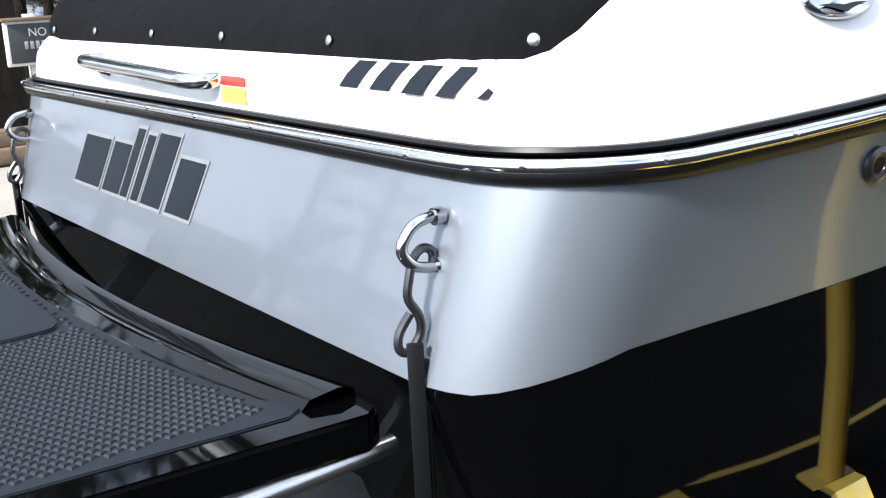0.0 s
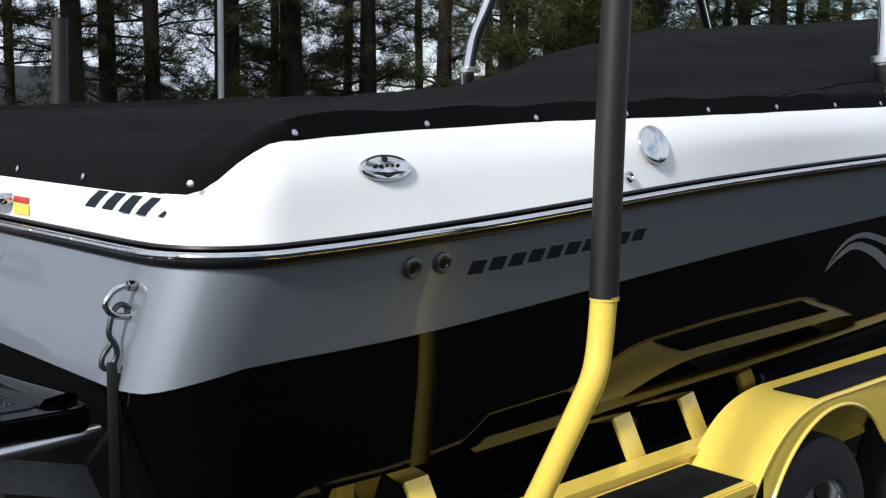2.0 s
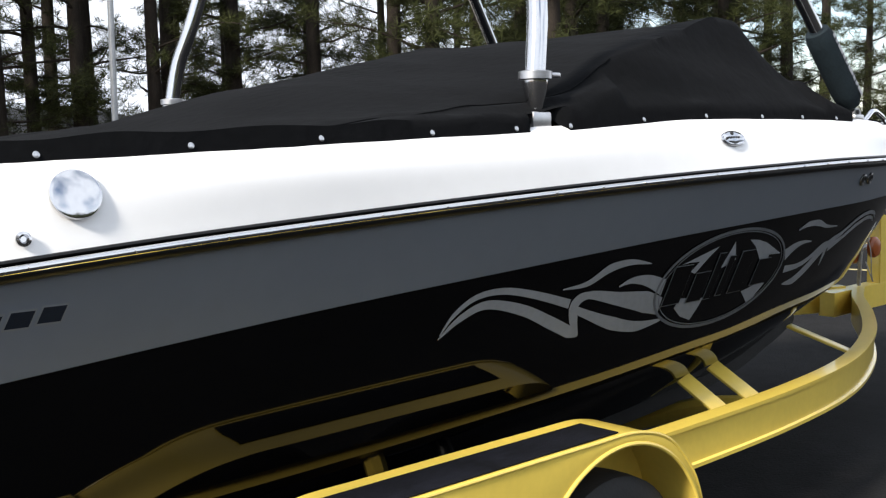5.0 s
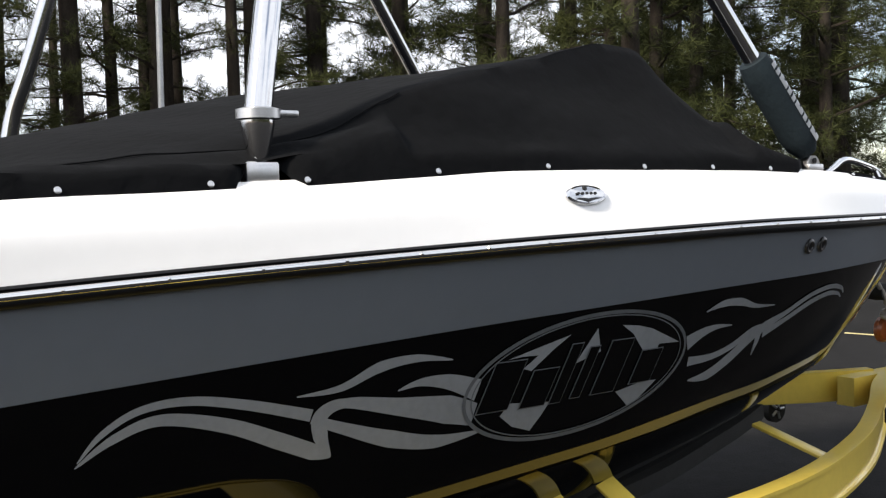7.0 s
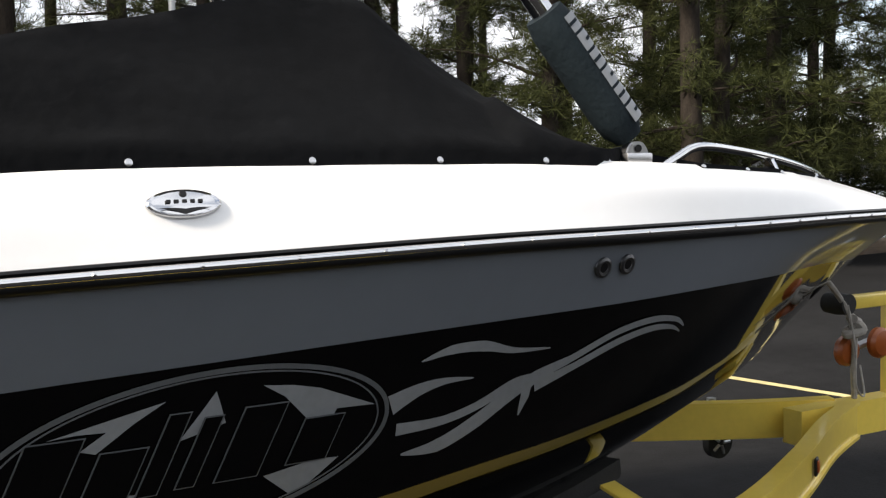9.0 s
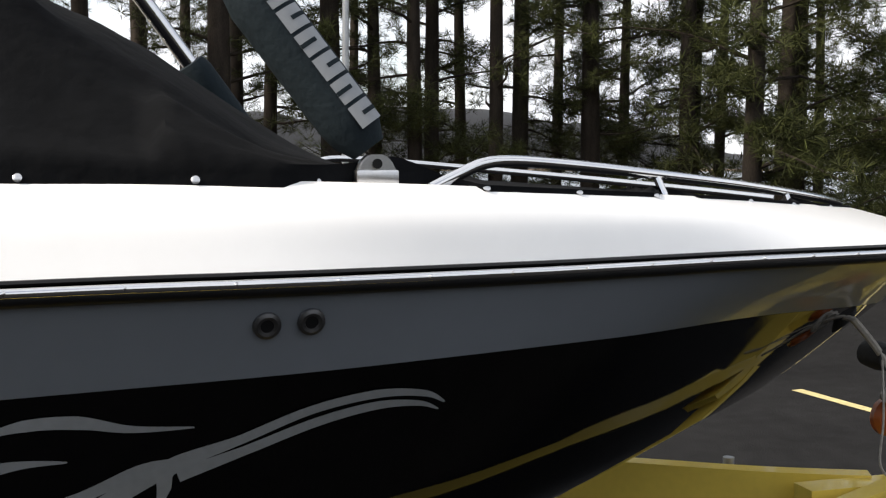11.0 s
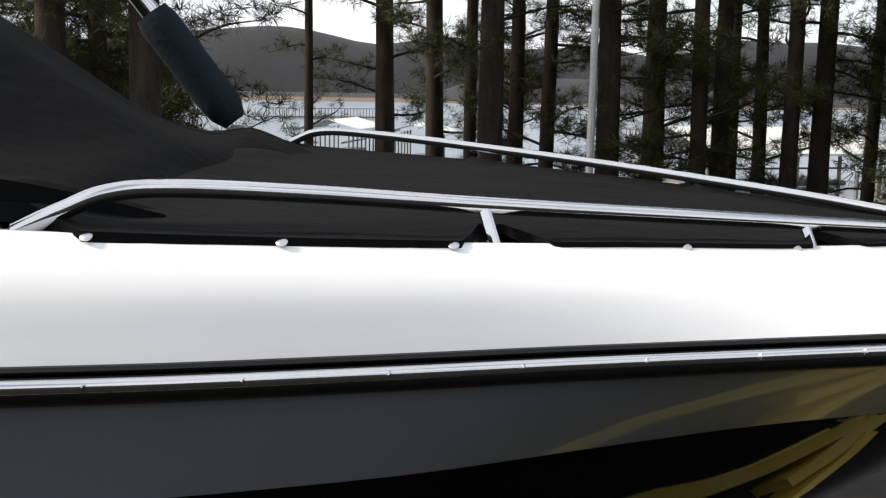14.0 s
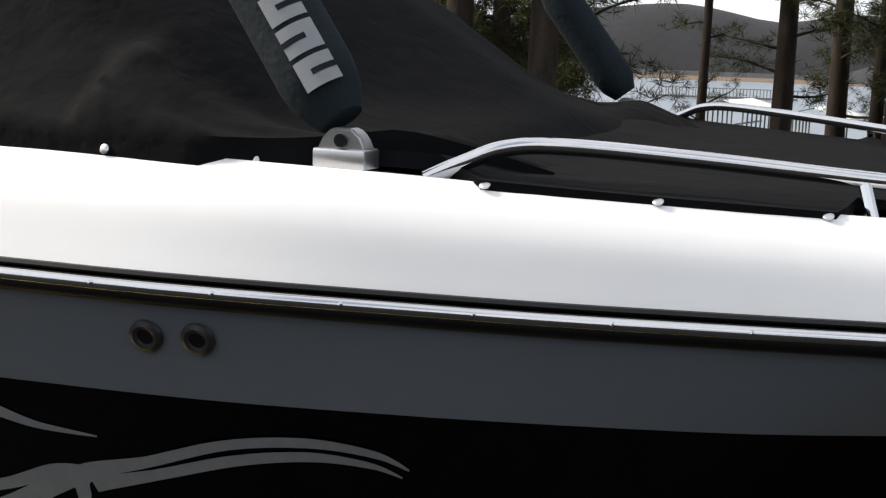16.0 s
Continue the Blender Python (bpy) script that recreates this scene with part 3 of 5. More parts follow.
    for x, y, z in ((5.87, .80, 1.738), (6.42, .49, 1.686)):
        child(part("rail_post", tube([(x + .02, s * (y + .022), z - .062), (x, s * y, z)], 0.0095, 10), CHROME), boat)


tower_leg(-1)
tower_leg(1)


# ---- swim platform ----
PX = lambda y: -0.035 - 0.10 * (1 - (y / 0.86) ** 2)
plan = [(PX(y), y) for y in np.linspace(-0.80, 0.80, 25)]
plan = [(-0.05, -0.84)] + plan + [(-0.05, 0.84), (-0.075, .86), (-0.55, 0.84), (-0.72, 0.78), (-0.82, 0.62), (-0.86, 0.3), (-0.87, 0), (-0.86, -0.3), (-0.82, -0.62), (-0.72, -0.78), (-0.55, -0.84), (-0.075, -.86)]
child(part("swim_platform", prism(plan, 0.052, lambda a, b, h: (a, b, 0.985 + h), 0.006), BLACK, None, "glossy black moulded swim platform"), boat)
lip = [[(PX(y) - o, y, z) for y in np.linspace(-0.79, 0.79, 31)] for o, z in ((0.002, 1.030), (0.006, 1.050), (0.03, 1.056), (0.075, 1.050), (0.09, 1.036))]
child(part("platform_lip", grid_bm(lip), BLACK, None, "raised glossy lip"), boat)
PIN = [(-0.13, -0.78), (-0.16, -0.80), (-0.62, -0.775), (-0.76, -0.6), (-0.80, -0.3), (-0.81, 0), (-0.80, .3), (-0.76, .6), (-0.62, .775), (-0.16, .8), (-0.13, .78)] + [(PX(y) - 0.10, y) for y in np.linspace(.72, -.72, 15)]
child(part("traction_mat", prism(PIN, 0.006, lambda a, b, h: (a, b, 1.034 + h), 0.002), PAD, None, "dark ribbed rubber traction mat"), boat)


def studs():
    verts, faces = [], []
    d = Vector((0.92, 0.39)).normalized()
    e = Vector((-d.y, d.x))
    for i in range(-75, 76):
        for j in range(-75, 76):
            c = Vector((-0.42, 0)) + d * (i * 0.0145) + e * (j * 0.0145)
            if not (-0.76 < c.x < PX(c.y) - 0.115 and abs(c.y) < 0.76):
                continue
            if c.x < -0.58 and abs(c.y) > 0.66:
                continue
            if -0.445 < c.x < -0.255 and -0.22 < c.y < 0.20:
                continue
            b = len(verts)
            for s, h in ((0.0062, 1.0395), (0.0035, 1.0432)):
                for u, v in ((-1, -1), (1, -1), (1, 1), (-1, 1)):
                    q = c + d * (u * s) + e * (v * s)
                    verts.append((q.x, q.y, h))
            faces += [(b, b + 1, b + 5, b + 4), (b + 1, b + 2, b + 6, b + 5), (b + 2, b + 3, b + 7, b + 6), (b + 3, b, b + 4, b + 7), (b + 4, b + 5, b + 6, b + 7)]
    ob = new("stud_pattern", mesh("stud_pattern", verts, faces, PAD, False))
    tagged(ob, "raised studs of the traction mat", "", "", "stuff")
    child(ob, boat)


studs()
hat = [(0.09 * math.copysign(abs(math.cos(a)) ** 0.35, math.cos(a)), 0.2 * math.copysign(abs(math.sin(a)) ** 0.35, math.sin(a))) for a in (2 * math.pi * k / 40 for k in range(40))]
child(part("hatch_lid", prism(hat, 0.010, lambda a, b, h: (-0.35 + a, -0.01 + b, 1.036 + h), 0.003), PAD, None, "flush rounded hatch lid"), boat)
child(part("hatch_latch", lathe([(0.022, 0), (0.02, .004), (0.0, .005)], 20, at=(-0.345, -0.01, 1.046), squash=(0.6, 1.4)), CHROME), boat)
child(part("platform_tube", tube(smooth_line([(-0.03, -.835, .975), (-0.3, -.855, .972), (-0.55, -.845, .970), (-0.75, -.77, .968), (-.86, -.5, .968), (-.89, 0, .968), (-.86, .5, .968), (-.75, .77, .968), (-.55, .845, .97), (-.03, .835, .975)]), 0.014, 12), ALLOY, None, "brushed aluminium edge tube"), boat)
for y in (-.62, .62):
    child(part("platform_bracket", prism([(0.12, .72), (0.12, .80), (-0.45, .965), (-0.62, .965), (-0.62, .95)], 0.03, lambda a, b, h: (a, y + h, b), 0.003), GALV), boat)
bag = thing("rolled_boat_fender", (-0.42, 0.62, 1.045), "small rolled black cushion lying on the swim platform", "cushion")
child(part("roll", tube(smooth_line([(-0.56, .56, 1.085), (-0.42, .58, 1.09), (-0.27, .60, 1.085)]), [0.03] + [0.044] * 15 + [0.03], 14), CANVAS), bag)
child(part("strap_band", tube([(-0.36, .588, 1.088), (-0.33, .592, 1.088)], 0.047, 14), TRIM), bag)

# ---- running gear under the stern ----
child(part("rudder", prism([(0.18, .40), (0.36, .40), (0.33, .18), (0.20, .16)], 0.016, lambda a, b, h: (a, -0.008 + h, b), 0.004), ALLOY), boat)
child(part("prop_shaft", tube([(1.5, 0, .42), (0.5, 0, .27)], 0.014, 10), CHROME), boat)
prop = bmesh.new()
for k in range(3):
    a0 = 2 * math.pi * k / 3
    rws = []
    for i in range(5):
        r = 0.03 + 0.14 * i / 4
        hw = 0.035 + 0.05 * math.sin(math.pi * min(i / 3.2, 1))
        rws.append([(0.52 + 0.05 * v, r * math.cos(a0 + v * hw / r * 1.2), .28 + r * math.sin(a0 + v * hw / r * 1.2)) for v in (-1, -.5, 0, .5, 1)])
    prop = joined(prop, grid_bm(rws))
child(part("propeller", joined(prop, tube([(0.46, 0, .278), (0.58, 0, .285)], 0.032, 14)), ALLOY), boat)


# ---- fittings and markings on the hull ----
def on_side(x, z, lift=0.002):
    return Vector((x, -hull_half(x, z) - lift, z))


def side_frame(x, z):
    p = on_side(x, z, 0)
    dx = (on_side(x + .02, z, 0) - on_side(x - .02, z, 0)).normalized()
    dz = (on_side(x, z + .01, 0) - on_side(x, z - .01, 0)).normalized()
    n = dx.cross(dz).normalized()
    if n.y > 0:
        n = -n
    dz = n.cross(dx)
    if dz.z < 0:
        dz = -dz
    return Matrix((dx, dz, n)).transposed().to_4x4(), p, n


def fixed(ob, x, z, lift=0.001):
    r, p, n = side_frame(x, z)
    ob.matrix_world = Matrix.Translation(p + n * lift) @ r
    return child(ob, boat)


RING = [(0.011, 0.001), (0.013, 0.006), (0.019, 0.008), (0.0255, 0.005), (0.0265, 0.0)]
for x, z in ((.584, 1.302), (.672, 1.307), (4.918, 1.472), (5.000, 1.475)):
    fit_ob = part("through_hull_fitting", lathe([(0.0, 0.002)] + RING, 24), DARKSTEEL, None, "dull steel drain outlet")
    hole = part("drain_hole", lathe([(0.0, 0.0045), (0.0135, 0.0045), (0.0135, 0.003)], 20), TRIM, fit_ob)
    fixed(fit_ob, x, z)


def oval_badge(x, z, a, b, name, label):
    ob = part(name, lathe([(1.0, 0.0), (0.99, 0.004), (0.93, 0.0075), (0.86, 0.006), (0.82, 0.005), (0.0, 0.0085)], 48, squash=(a, b)), CHROME, None, label)
    bar = bmesh.new()
    for k in range(5):
        u = -0.42 + 0.21 * k
        box((a * .12, b * .22, 0.002), (a * u, b * .08, 0.009), 0.0005, bm=bar)
    part("badge_mark", bar, TRIM, ob)
    part("badge_dot", lathe([(b * .26, 0.0), (b * .22, .003), (0.0, .004)], 14, at=(0, b * .62, .006)), TRIM, ob)
    rws = []
    for s in (-1, 1):
        rws.append([(a * t, b * (-.40 - .22 * (1 - abs(t) / .7) ** 2 + s * .17 * (1 - abs(t) / .72)), 0.0085) for t in np.linspace(-.7, .7, 17)])
    part("badge_swoosh", grid_bm(rws), TRIM, ob)
    return fixed(ob, x, z)


oval_badge(.54, 1.527, .072, .032, "oval_badge", "chromed oval badge on the deck side")
oval_badge(3.889, 1.656, .075, .030, "oval_badge", "chromed oval badge on the deck side")
fixed(part("fuel_cap", lathe([(0.056, 0.0), (0.055, 0.006), (0.048, 0.009), (0.0, 0.014)], 40), CHROME, None, "polished round filler cap"), 1.458, 1.569)
fixed(part("vent_fitting", lathe([(0.016, 0.0), (0.016, 0.006), (0.010, 0.010), (0.006, 0.004), (0.0, 0.004)], 16), CHROME), 1.338, 1.484)


def ribbon(name, line, widths, mat=None, lift=0.002, parent=None, n=8):
    """A flat tapering stroke that lies on the hull side, along (x, z) points."""
    c = smooth_line([(x, 0, z) for x, z in line], n)
    ws = [widths[0]]
    for a, b in zip(widths, widths[1:]):
        ws += [a + (b - a) * k / n for k in range(1, n + 1)]
    rws = [[], [], []]
    for i, p in enumerate(c):
        d = (c[min(i + 1, len(c) - 1)] - c[max(i - 1, 0)]).normalized()
        q = Vector((-d.z, 0, d.x))
        for r, s in zip(rws, (-.5, 0, .5)):
            e = p + q * (ws[i] * s)
            r.append(on_side(e.x, e.z, lift))
    ob = part(name, tidy(grid_bm(rws), 1e-4), mat or SILVER)
    return child(ob, parent or boat)


FLAMES = [
    ([(2.505, 1.122), (2.555, 1.176), (2.635, 1.217), (2.745, 1.224), (2.885, 1.197), (3.05, 1.150)], [.003, .014, .017, .020, .024, .030]),
    ([(2.500, 1.112), (2.58, 1.163), (2.683, 1.190), (2.836, 1.156), (2.965, 1.102), (3.06, 1.060), (3.108, 1.040)], [.003, .020, .026, .034, .040, .040, .004]),
    ([(3.108, 1.040), (3.078, 1.095), (3.075, 1.145), (3.14, 1.168), (3.30, 1.138), (3.45, 1.110), (3.54, 1.085)], [.004, .040, .040, .024, .046, .075, .06]),
    ([(3.05, 1.140), (3.15, 1.102), (3.28, 1.058), (3.42, 1.030), (3.57, 1.036)], [.02, .03, .045, .036, .004]),
    ([(3.008, 1.200), (3.125, 1.207), (3.235, 1.246), (3.344, 1.256), (3.455, 1.241)], [.003, .018, .028, .020, .003]),
    ([(3.29, 1.180), (3.36, 1.193), (3.45, 1.183), (3.545, 1.150)], [.003, .020, .040, .060]),
    ([(4.58, 1.222), (4.50, 1.224), (4.43, 1.212), (4.36, 1.185)], [.003, .016, .030, .050]),
    ([(4.43, 1.278), (4.51, 1.297), (4.60, 1.296), (4.69, 1.276), (4.80, 1.270)], [.003, .022, .026, .014, .003]),
    ([(4.40, 1.062), (4.50, 1.068), (4.60, 1.108), (4.69, 1.160), (4.76, 1.195)], [.004, .034, .038, .036, .030]),
    ([(4.38, 1.125), (4.50, 1.128), (4.60, 1.150), (4.70, 1.190), (4.76, 1.196)], [.03, .022, .022, .026, .03]),
    ([(4.735, 1.105), (4.745, 1.150), (4.76, 1.195), (4.88, 1.235), (5.02, 1.285), (5.15, 1.305), (5.25, 1.296), (5.297, 1.272)], [.003, .026, .034, .020, .018, .018, .014, .004]),
    ([(4.77, 1.175), (4.89, 1.212), (5.03, 1.258), (5.15, 1.280), (5.24, 1.275), (5.285, 1.257)], [.03, .020, .020, .018, .012, .003]),
]
for line, widths in FLAMES:
    ribbon("flame_stripe", [(x - (.015 if x < 4.3 else .009), z + (.006 if x < 4.3 else .013)) for x, z in line], widths, lift=0.0015 + 0.0004 * FLAMES.index((line, widths)))
# oval emblem: rings, pale shards and slanted dark strokes
EX, EZ, EA, EB = 3.915, 1.155, .428, .166


def ellipse_pts(f, n=48):
    return [(EX + EA * f * math.cos(a), EZ + EB * f * math.sin(a) + .032 * f * math.cos(a)) for a in (2 * math.pi * k / n for k in range(n + 1))]


ribbon("emblem_ring", ellipse_pts(1.0), [.011] * 49, INK, 0.004, n=2)
ribbon("emblem_ring", ellipse_pts(.945), [.004] * 49, INK, 0.004, n=2)


def shard(pts, mat, lift, name="emblem_shard"):
    """A flat cut-out that lies on the hull side, cut into strips."""
    bm = bmesh.new()
    bm.faces.new([bm.verts.new((x, 0, z)) for x, z in pts])
    for k in range(1, 5):
        x = min(q[0] for q in pts) + k * (max(q[0] for q in pts) - min(q[0] for q in pts)) / 5
        bmesh.ops.bisect_plane(bm, geom=bm.verts[:] + bm.edges[:] + bm.faces[:], plane_co=(x, 0, 0), plane_no=(1, 0, 0))
    bmesh.ops.triangulate(bm, faces=bm.faces)
    for v in bm.verts:
        v.co = on_side(v.co.x + .024, v.co.z - .02, lift)
    return child(part(name, bm, mat), boat)


for pts in (
        [(3.598, 1.245), (3.708, 1.269), (3.823, 1.294), (3.76, 1.257), (3.688, 1.206), (3.658, 1.215), (3.708, 1.247), (3.652, 1.249)],
        [(3.849, 1.208), (3.886, 1.254), (3.924, 1.303), (3.935, 1.269), (3.945, 1.234), (3.907, 1.223)],
        [(4.023, 1.303), (4.09, 1.296), (4.152, 1.282), (4.287, 1.228), (4.194, 1.231), (4.177, 1.2), (4.154, 1.122), (4.119, 1.147), (4.125, 1.217), (4.072, 1.273)],
        [(3.591, 1.092), (3.62, 1.124), (3.77, 1.11), (3.741, 1.072), (3.706, 1.035), (3.638, 1.057)],
        [(4.031, 1.104), (4.147, 1.123), (4.206, 1.119), (4.141, 1.072), (4.093, 1.053)]):
    shard(pts, SILVER, .0025)


def block(name, x, z, w, h, slant, mat, lift):
    """A slanted flat block on the hull side."""
    rws = [[on_side(x + w * u + slant * v * h, z + h * v, lift) for u in (-.5, -.17, .17, .5)] for v in (-.5, 0, .5)]
    return child(part(name, grid_bm(rws), mat), boat)


for x, z, w, h in ((3.630, 1.155, .105, .130), (3.765, 1.135, .090, .100), (3.862, 1.165, .040, .160), (3.935, 1.160, .036, .140), (4.045, 1.165, .090, .150), (4.190, 1.150, .090, .095)):
    block("emblem_block", x - .02, z, w + .007, h + .006, .42, INK, .0045)
    block("emblem_block", x - .02, z, w, h, .42, BLACK, .0062)
# model name: slanted blocks with pale rims
for k in range(10):
    x, z0 = .785 + .0672 * k, 1.287 + .0042 * k
    block("name_block", x, z0, .058, .042, .45, SILVER, .0015)
    block("name_block", x, z0, .050, .033, .45, DARKINK, .0027)


def transom(y, z, lift):
    """The place on the stern's skin at y and height z."""
    if z < Z_RAIL(0):
        ring = blend(BAND, RAIL, (z - Z_BAND(0)) / (Z_RAIL(0) - Z_BAND(0)))
    else:
        u = (z - RAIL_TOP[0][2]) / (EDGE[0][2] - RAIL_TOP[0][2])
        ring = blend(RAIL_TOP, EDGE, u, DECK_SWELL(u) / (4 * u * (1 - u)))
    ring = ring[:STERN_N + CORNER_N]
    x = float(np.interp(-abs(y), [p[1] for p in ring][::-1], [p[0] for p in ring][::-1]))
    if abs(y) < .84:
        return Vector((x - lift, y, z))
    n = Vector((-1, 1.2 * (abs(y) - .84) / .15 * (-1 if y < 0 else 1), 0)).normalized()
    return Vector((x, y, z)) + n * lift


def transom_stroke(name, pts, width, mat, lift):
    c = [Vector((0, y, z)) for y, z in pts]
    rws = [[], []]
    for i, p in enumerate(c):
        d = (c[min(i + 1, len(c) - 1)] - c[max(i - 1, 0)]).normalized()
        q = Vector((0, -d.z, d.y)) * width / 2
        for r, s in zip(rws, (-1, 1)):
            r.append(transom(p.y + q.y * s, p.z + q.z * s, lift))
    return child(part(name, grid_bm(rws), mat, None, "", False), boat)


def slab(y, z, w, h, slant, mat, lift, name="mark_block"):
    """A slanted flat block on the stern; y runs to port."""
    rws = [[transom(y + w * u - slant * v * h, z + h * v, lift) for u in (-.5, -.2, .2, .5)] for v in (-.5, 0, .5)]
    return child(part(name, grid_bm(rws), mat), boat)


# the maker's mark and the model mark as plain slanted blocks
for y, w, h in ((.400, .155, .104), (.250, .096, .104), (.166, .036, .140), (.108, .036, .132), (.022, .096, .140), (-.104, .112, .104)):
    slab(y, 1.170 + h / 2, w + .014, h + .014, .42, SILVER, .0015)
    slab(y, 1.170 + h / 2, w, h, .42, DARKINK, .003)
for y, w in ((-.640, .062), (-.722, .062), (-.806, .056), (-.876, .040), (-.935, .016)):
    slab(y, 1.450, w * .8, .036, .5, DARKINK, .0025 if y > -.78 else .007)
for z0, z1, mat in ((1.384, 1.412, STICKER), (1.414, 1.430, RED)):
    transom_stroke("registration_sticker", [(-.205, (z0 + z1) / 2), (-.300, (z0 + z1) / 2)], z1 - z0, mat, .0025)
# stern grab handle
child(part("grab_handle", tube(smooth_line([(0.07, .425, 1.436), (.022, .405, 1.437), (.016, .25, 1.434), (.014, -.02, 1.427), (.022, -.17, 1.421), (0.07, -.185, 1.420)]), 0.0145, 12), CHROME, None, "polished steel stern grab handle"), boat)
for y in (.36, .17, .07):
    child(part("handle_standoff", tube([(0.08, y, 1.402), (.02, y, 1.428)], 0.008, 10), CHROME), boat)


# ---- tie-downs ----
def tie_down(s):
    t = thing("tie_down_strap", (0.0, s * .86, .85), "black webbing strap with steel hook on the transom eye", "strap", "transom tie-downs")
    y = s * .892
    x = transom(y, 1.26, 0).x
    eye = [(x + .01, y, 1.288), (x - .012, y, 1.289), (x - .040, y, 1.282), (x - .058, y, 1.262), (x - .058, y, 1.246), (x - .042, y, 1.230), (x - .014, y, 1.224), (x + .01, y, 1.225)]
    child(part("eye_bolt", tube(smooth_line(eye), 0.0075, 12), CHROME, None, "bright U-shaped transom eye"), t)
    for z in (1.288, 1.225):
        child(part("eye_collar", tube([(x + .004, y, z), (x - .010, y, z)], 0.0115, 12), CHROME), t)
    hx = x - .030
    rake = .85 * (transom(y, 1.12, 0).x - x)
    hook = [(hx + .022, y, 1.222), (hx + .020, y + .003, 1.242), (hx + .004, y + .003, 1.250), (hx - .010, y + .001, 1.240), (hx - .013, y, 1.215), (hx - .010, y, 1.190), (hx + .008, y - .005, 1.165), (hx + .014, y - .004, 1.142), (hx + .004, y, 1.120), (hx - .010, y + .004, 1.126), (hx - .012, y + .005, 1.146), (hx, y + .005, 1.168)]
    hook = [(px + rake * (1.25 - pz) / .13, py, pz) for px, py, pz in hook]
    child(part("hook", tube(smooth_line(hook, 6), 0.0062, 10), DARKSTEEL, None, "dark steel twisted hook"), t)
    child(part("webbing", box((0.022, 0.006, 0.42), (transom(y, 1.1, 0).x - .014, y + s * .012, .925), 0.002, Matrix.Rotation(radians(32 * s), 3, "Z")), TRIM), t)
    child(part("ratchet_guard", box((0.008, 0.010, 0.36), (transom(y, 1.1, 0).x + .001, y + s * .012, .93), 0.003), TRIM), t)
    return t


tie_down(-1)
tie_down(1)


# ---- trailer ----
trailer = thing("boat_trailer", (3, 0, 0), "bright yellow painted tandem-axle boat trailer", "trailer")


def beam(name, pts, w=0.06, h=0.15, lip=0.012, mat=None, label=""):
    """A channel beam with lips along points (its middle line)."""
    prof = [(-w / 2, -h / 2), (w / 2 + lip, -h / 2), (w / 2 + lip, -h / 2 + .014), (w / 2, -h / 2 + .018), (w / 2, h / 2 - .018), (w / 2 + lip, h / 2 - .014), (w / 2 + lip, h / 2), (-w / 2, h / 2)]
    pts = [Vector(p) for p in pts]
    rws = []
    for i, p in enumerate(pts):
        d = (pts[min(i + 1, len(pts) - 1)] - pts[max(i - 1, 0)])
        d.z = 0
        d.normalize()
        out = Vector((d.y, -d.x, 0))
        if out.y * p.y < 0:
            out = -out
        rws.append([p + out * a + Vector((0, 0, b)) for a, b in prof])
    bm = grid_bm(rws, True)
    bm.verts.ensure_lookup_table()
    n = len(prof)
    bm.faces.new([bm.verts[k] for k in range(n)])
    bm.faces.new([bm.verts[k] for k in range(len(bm.verts) - n, len(bm.verts))])
    return child(part(name, bm, mat or YELLOW, None, label, sharp=30), trailer)


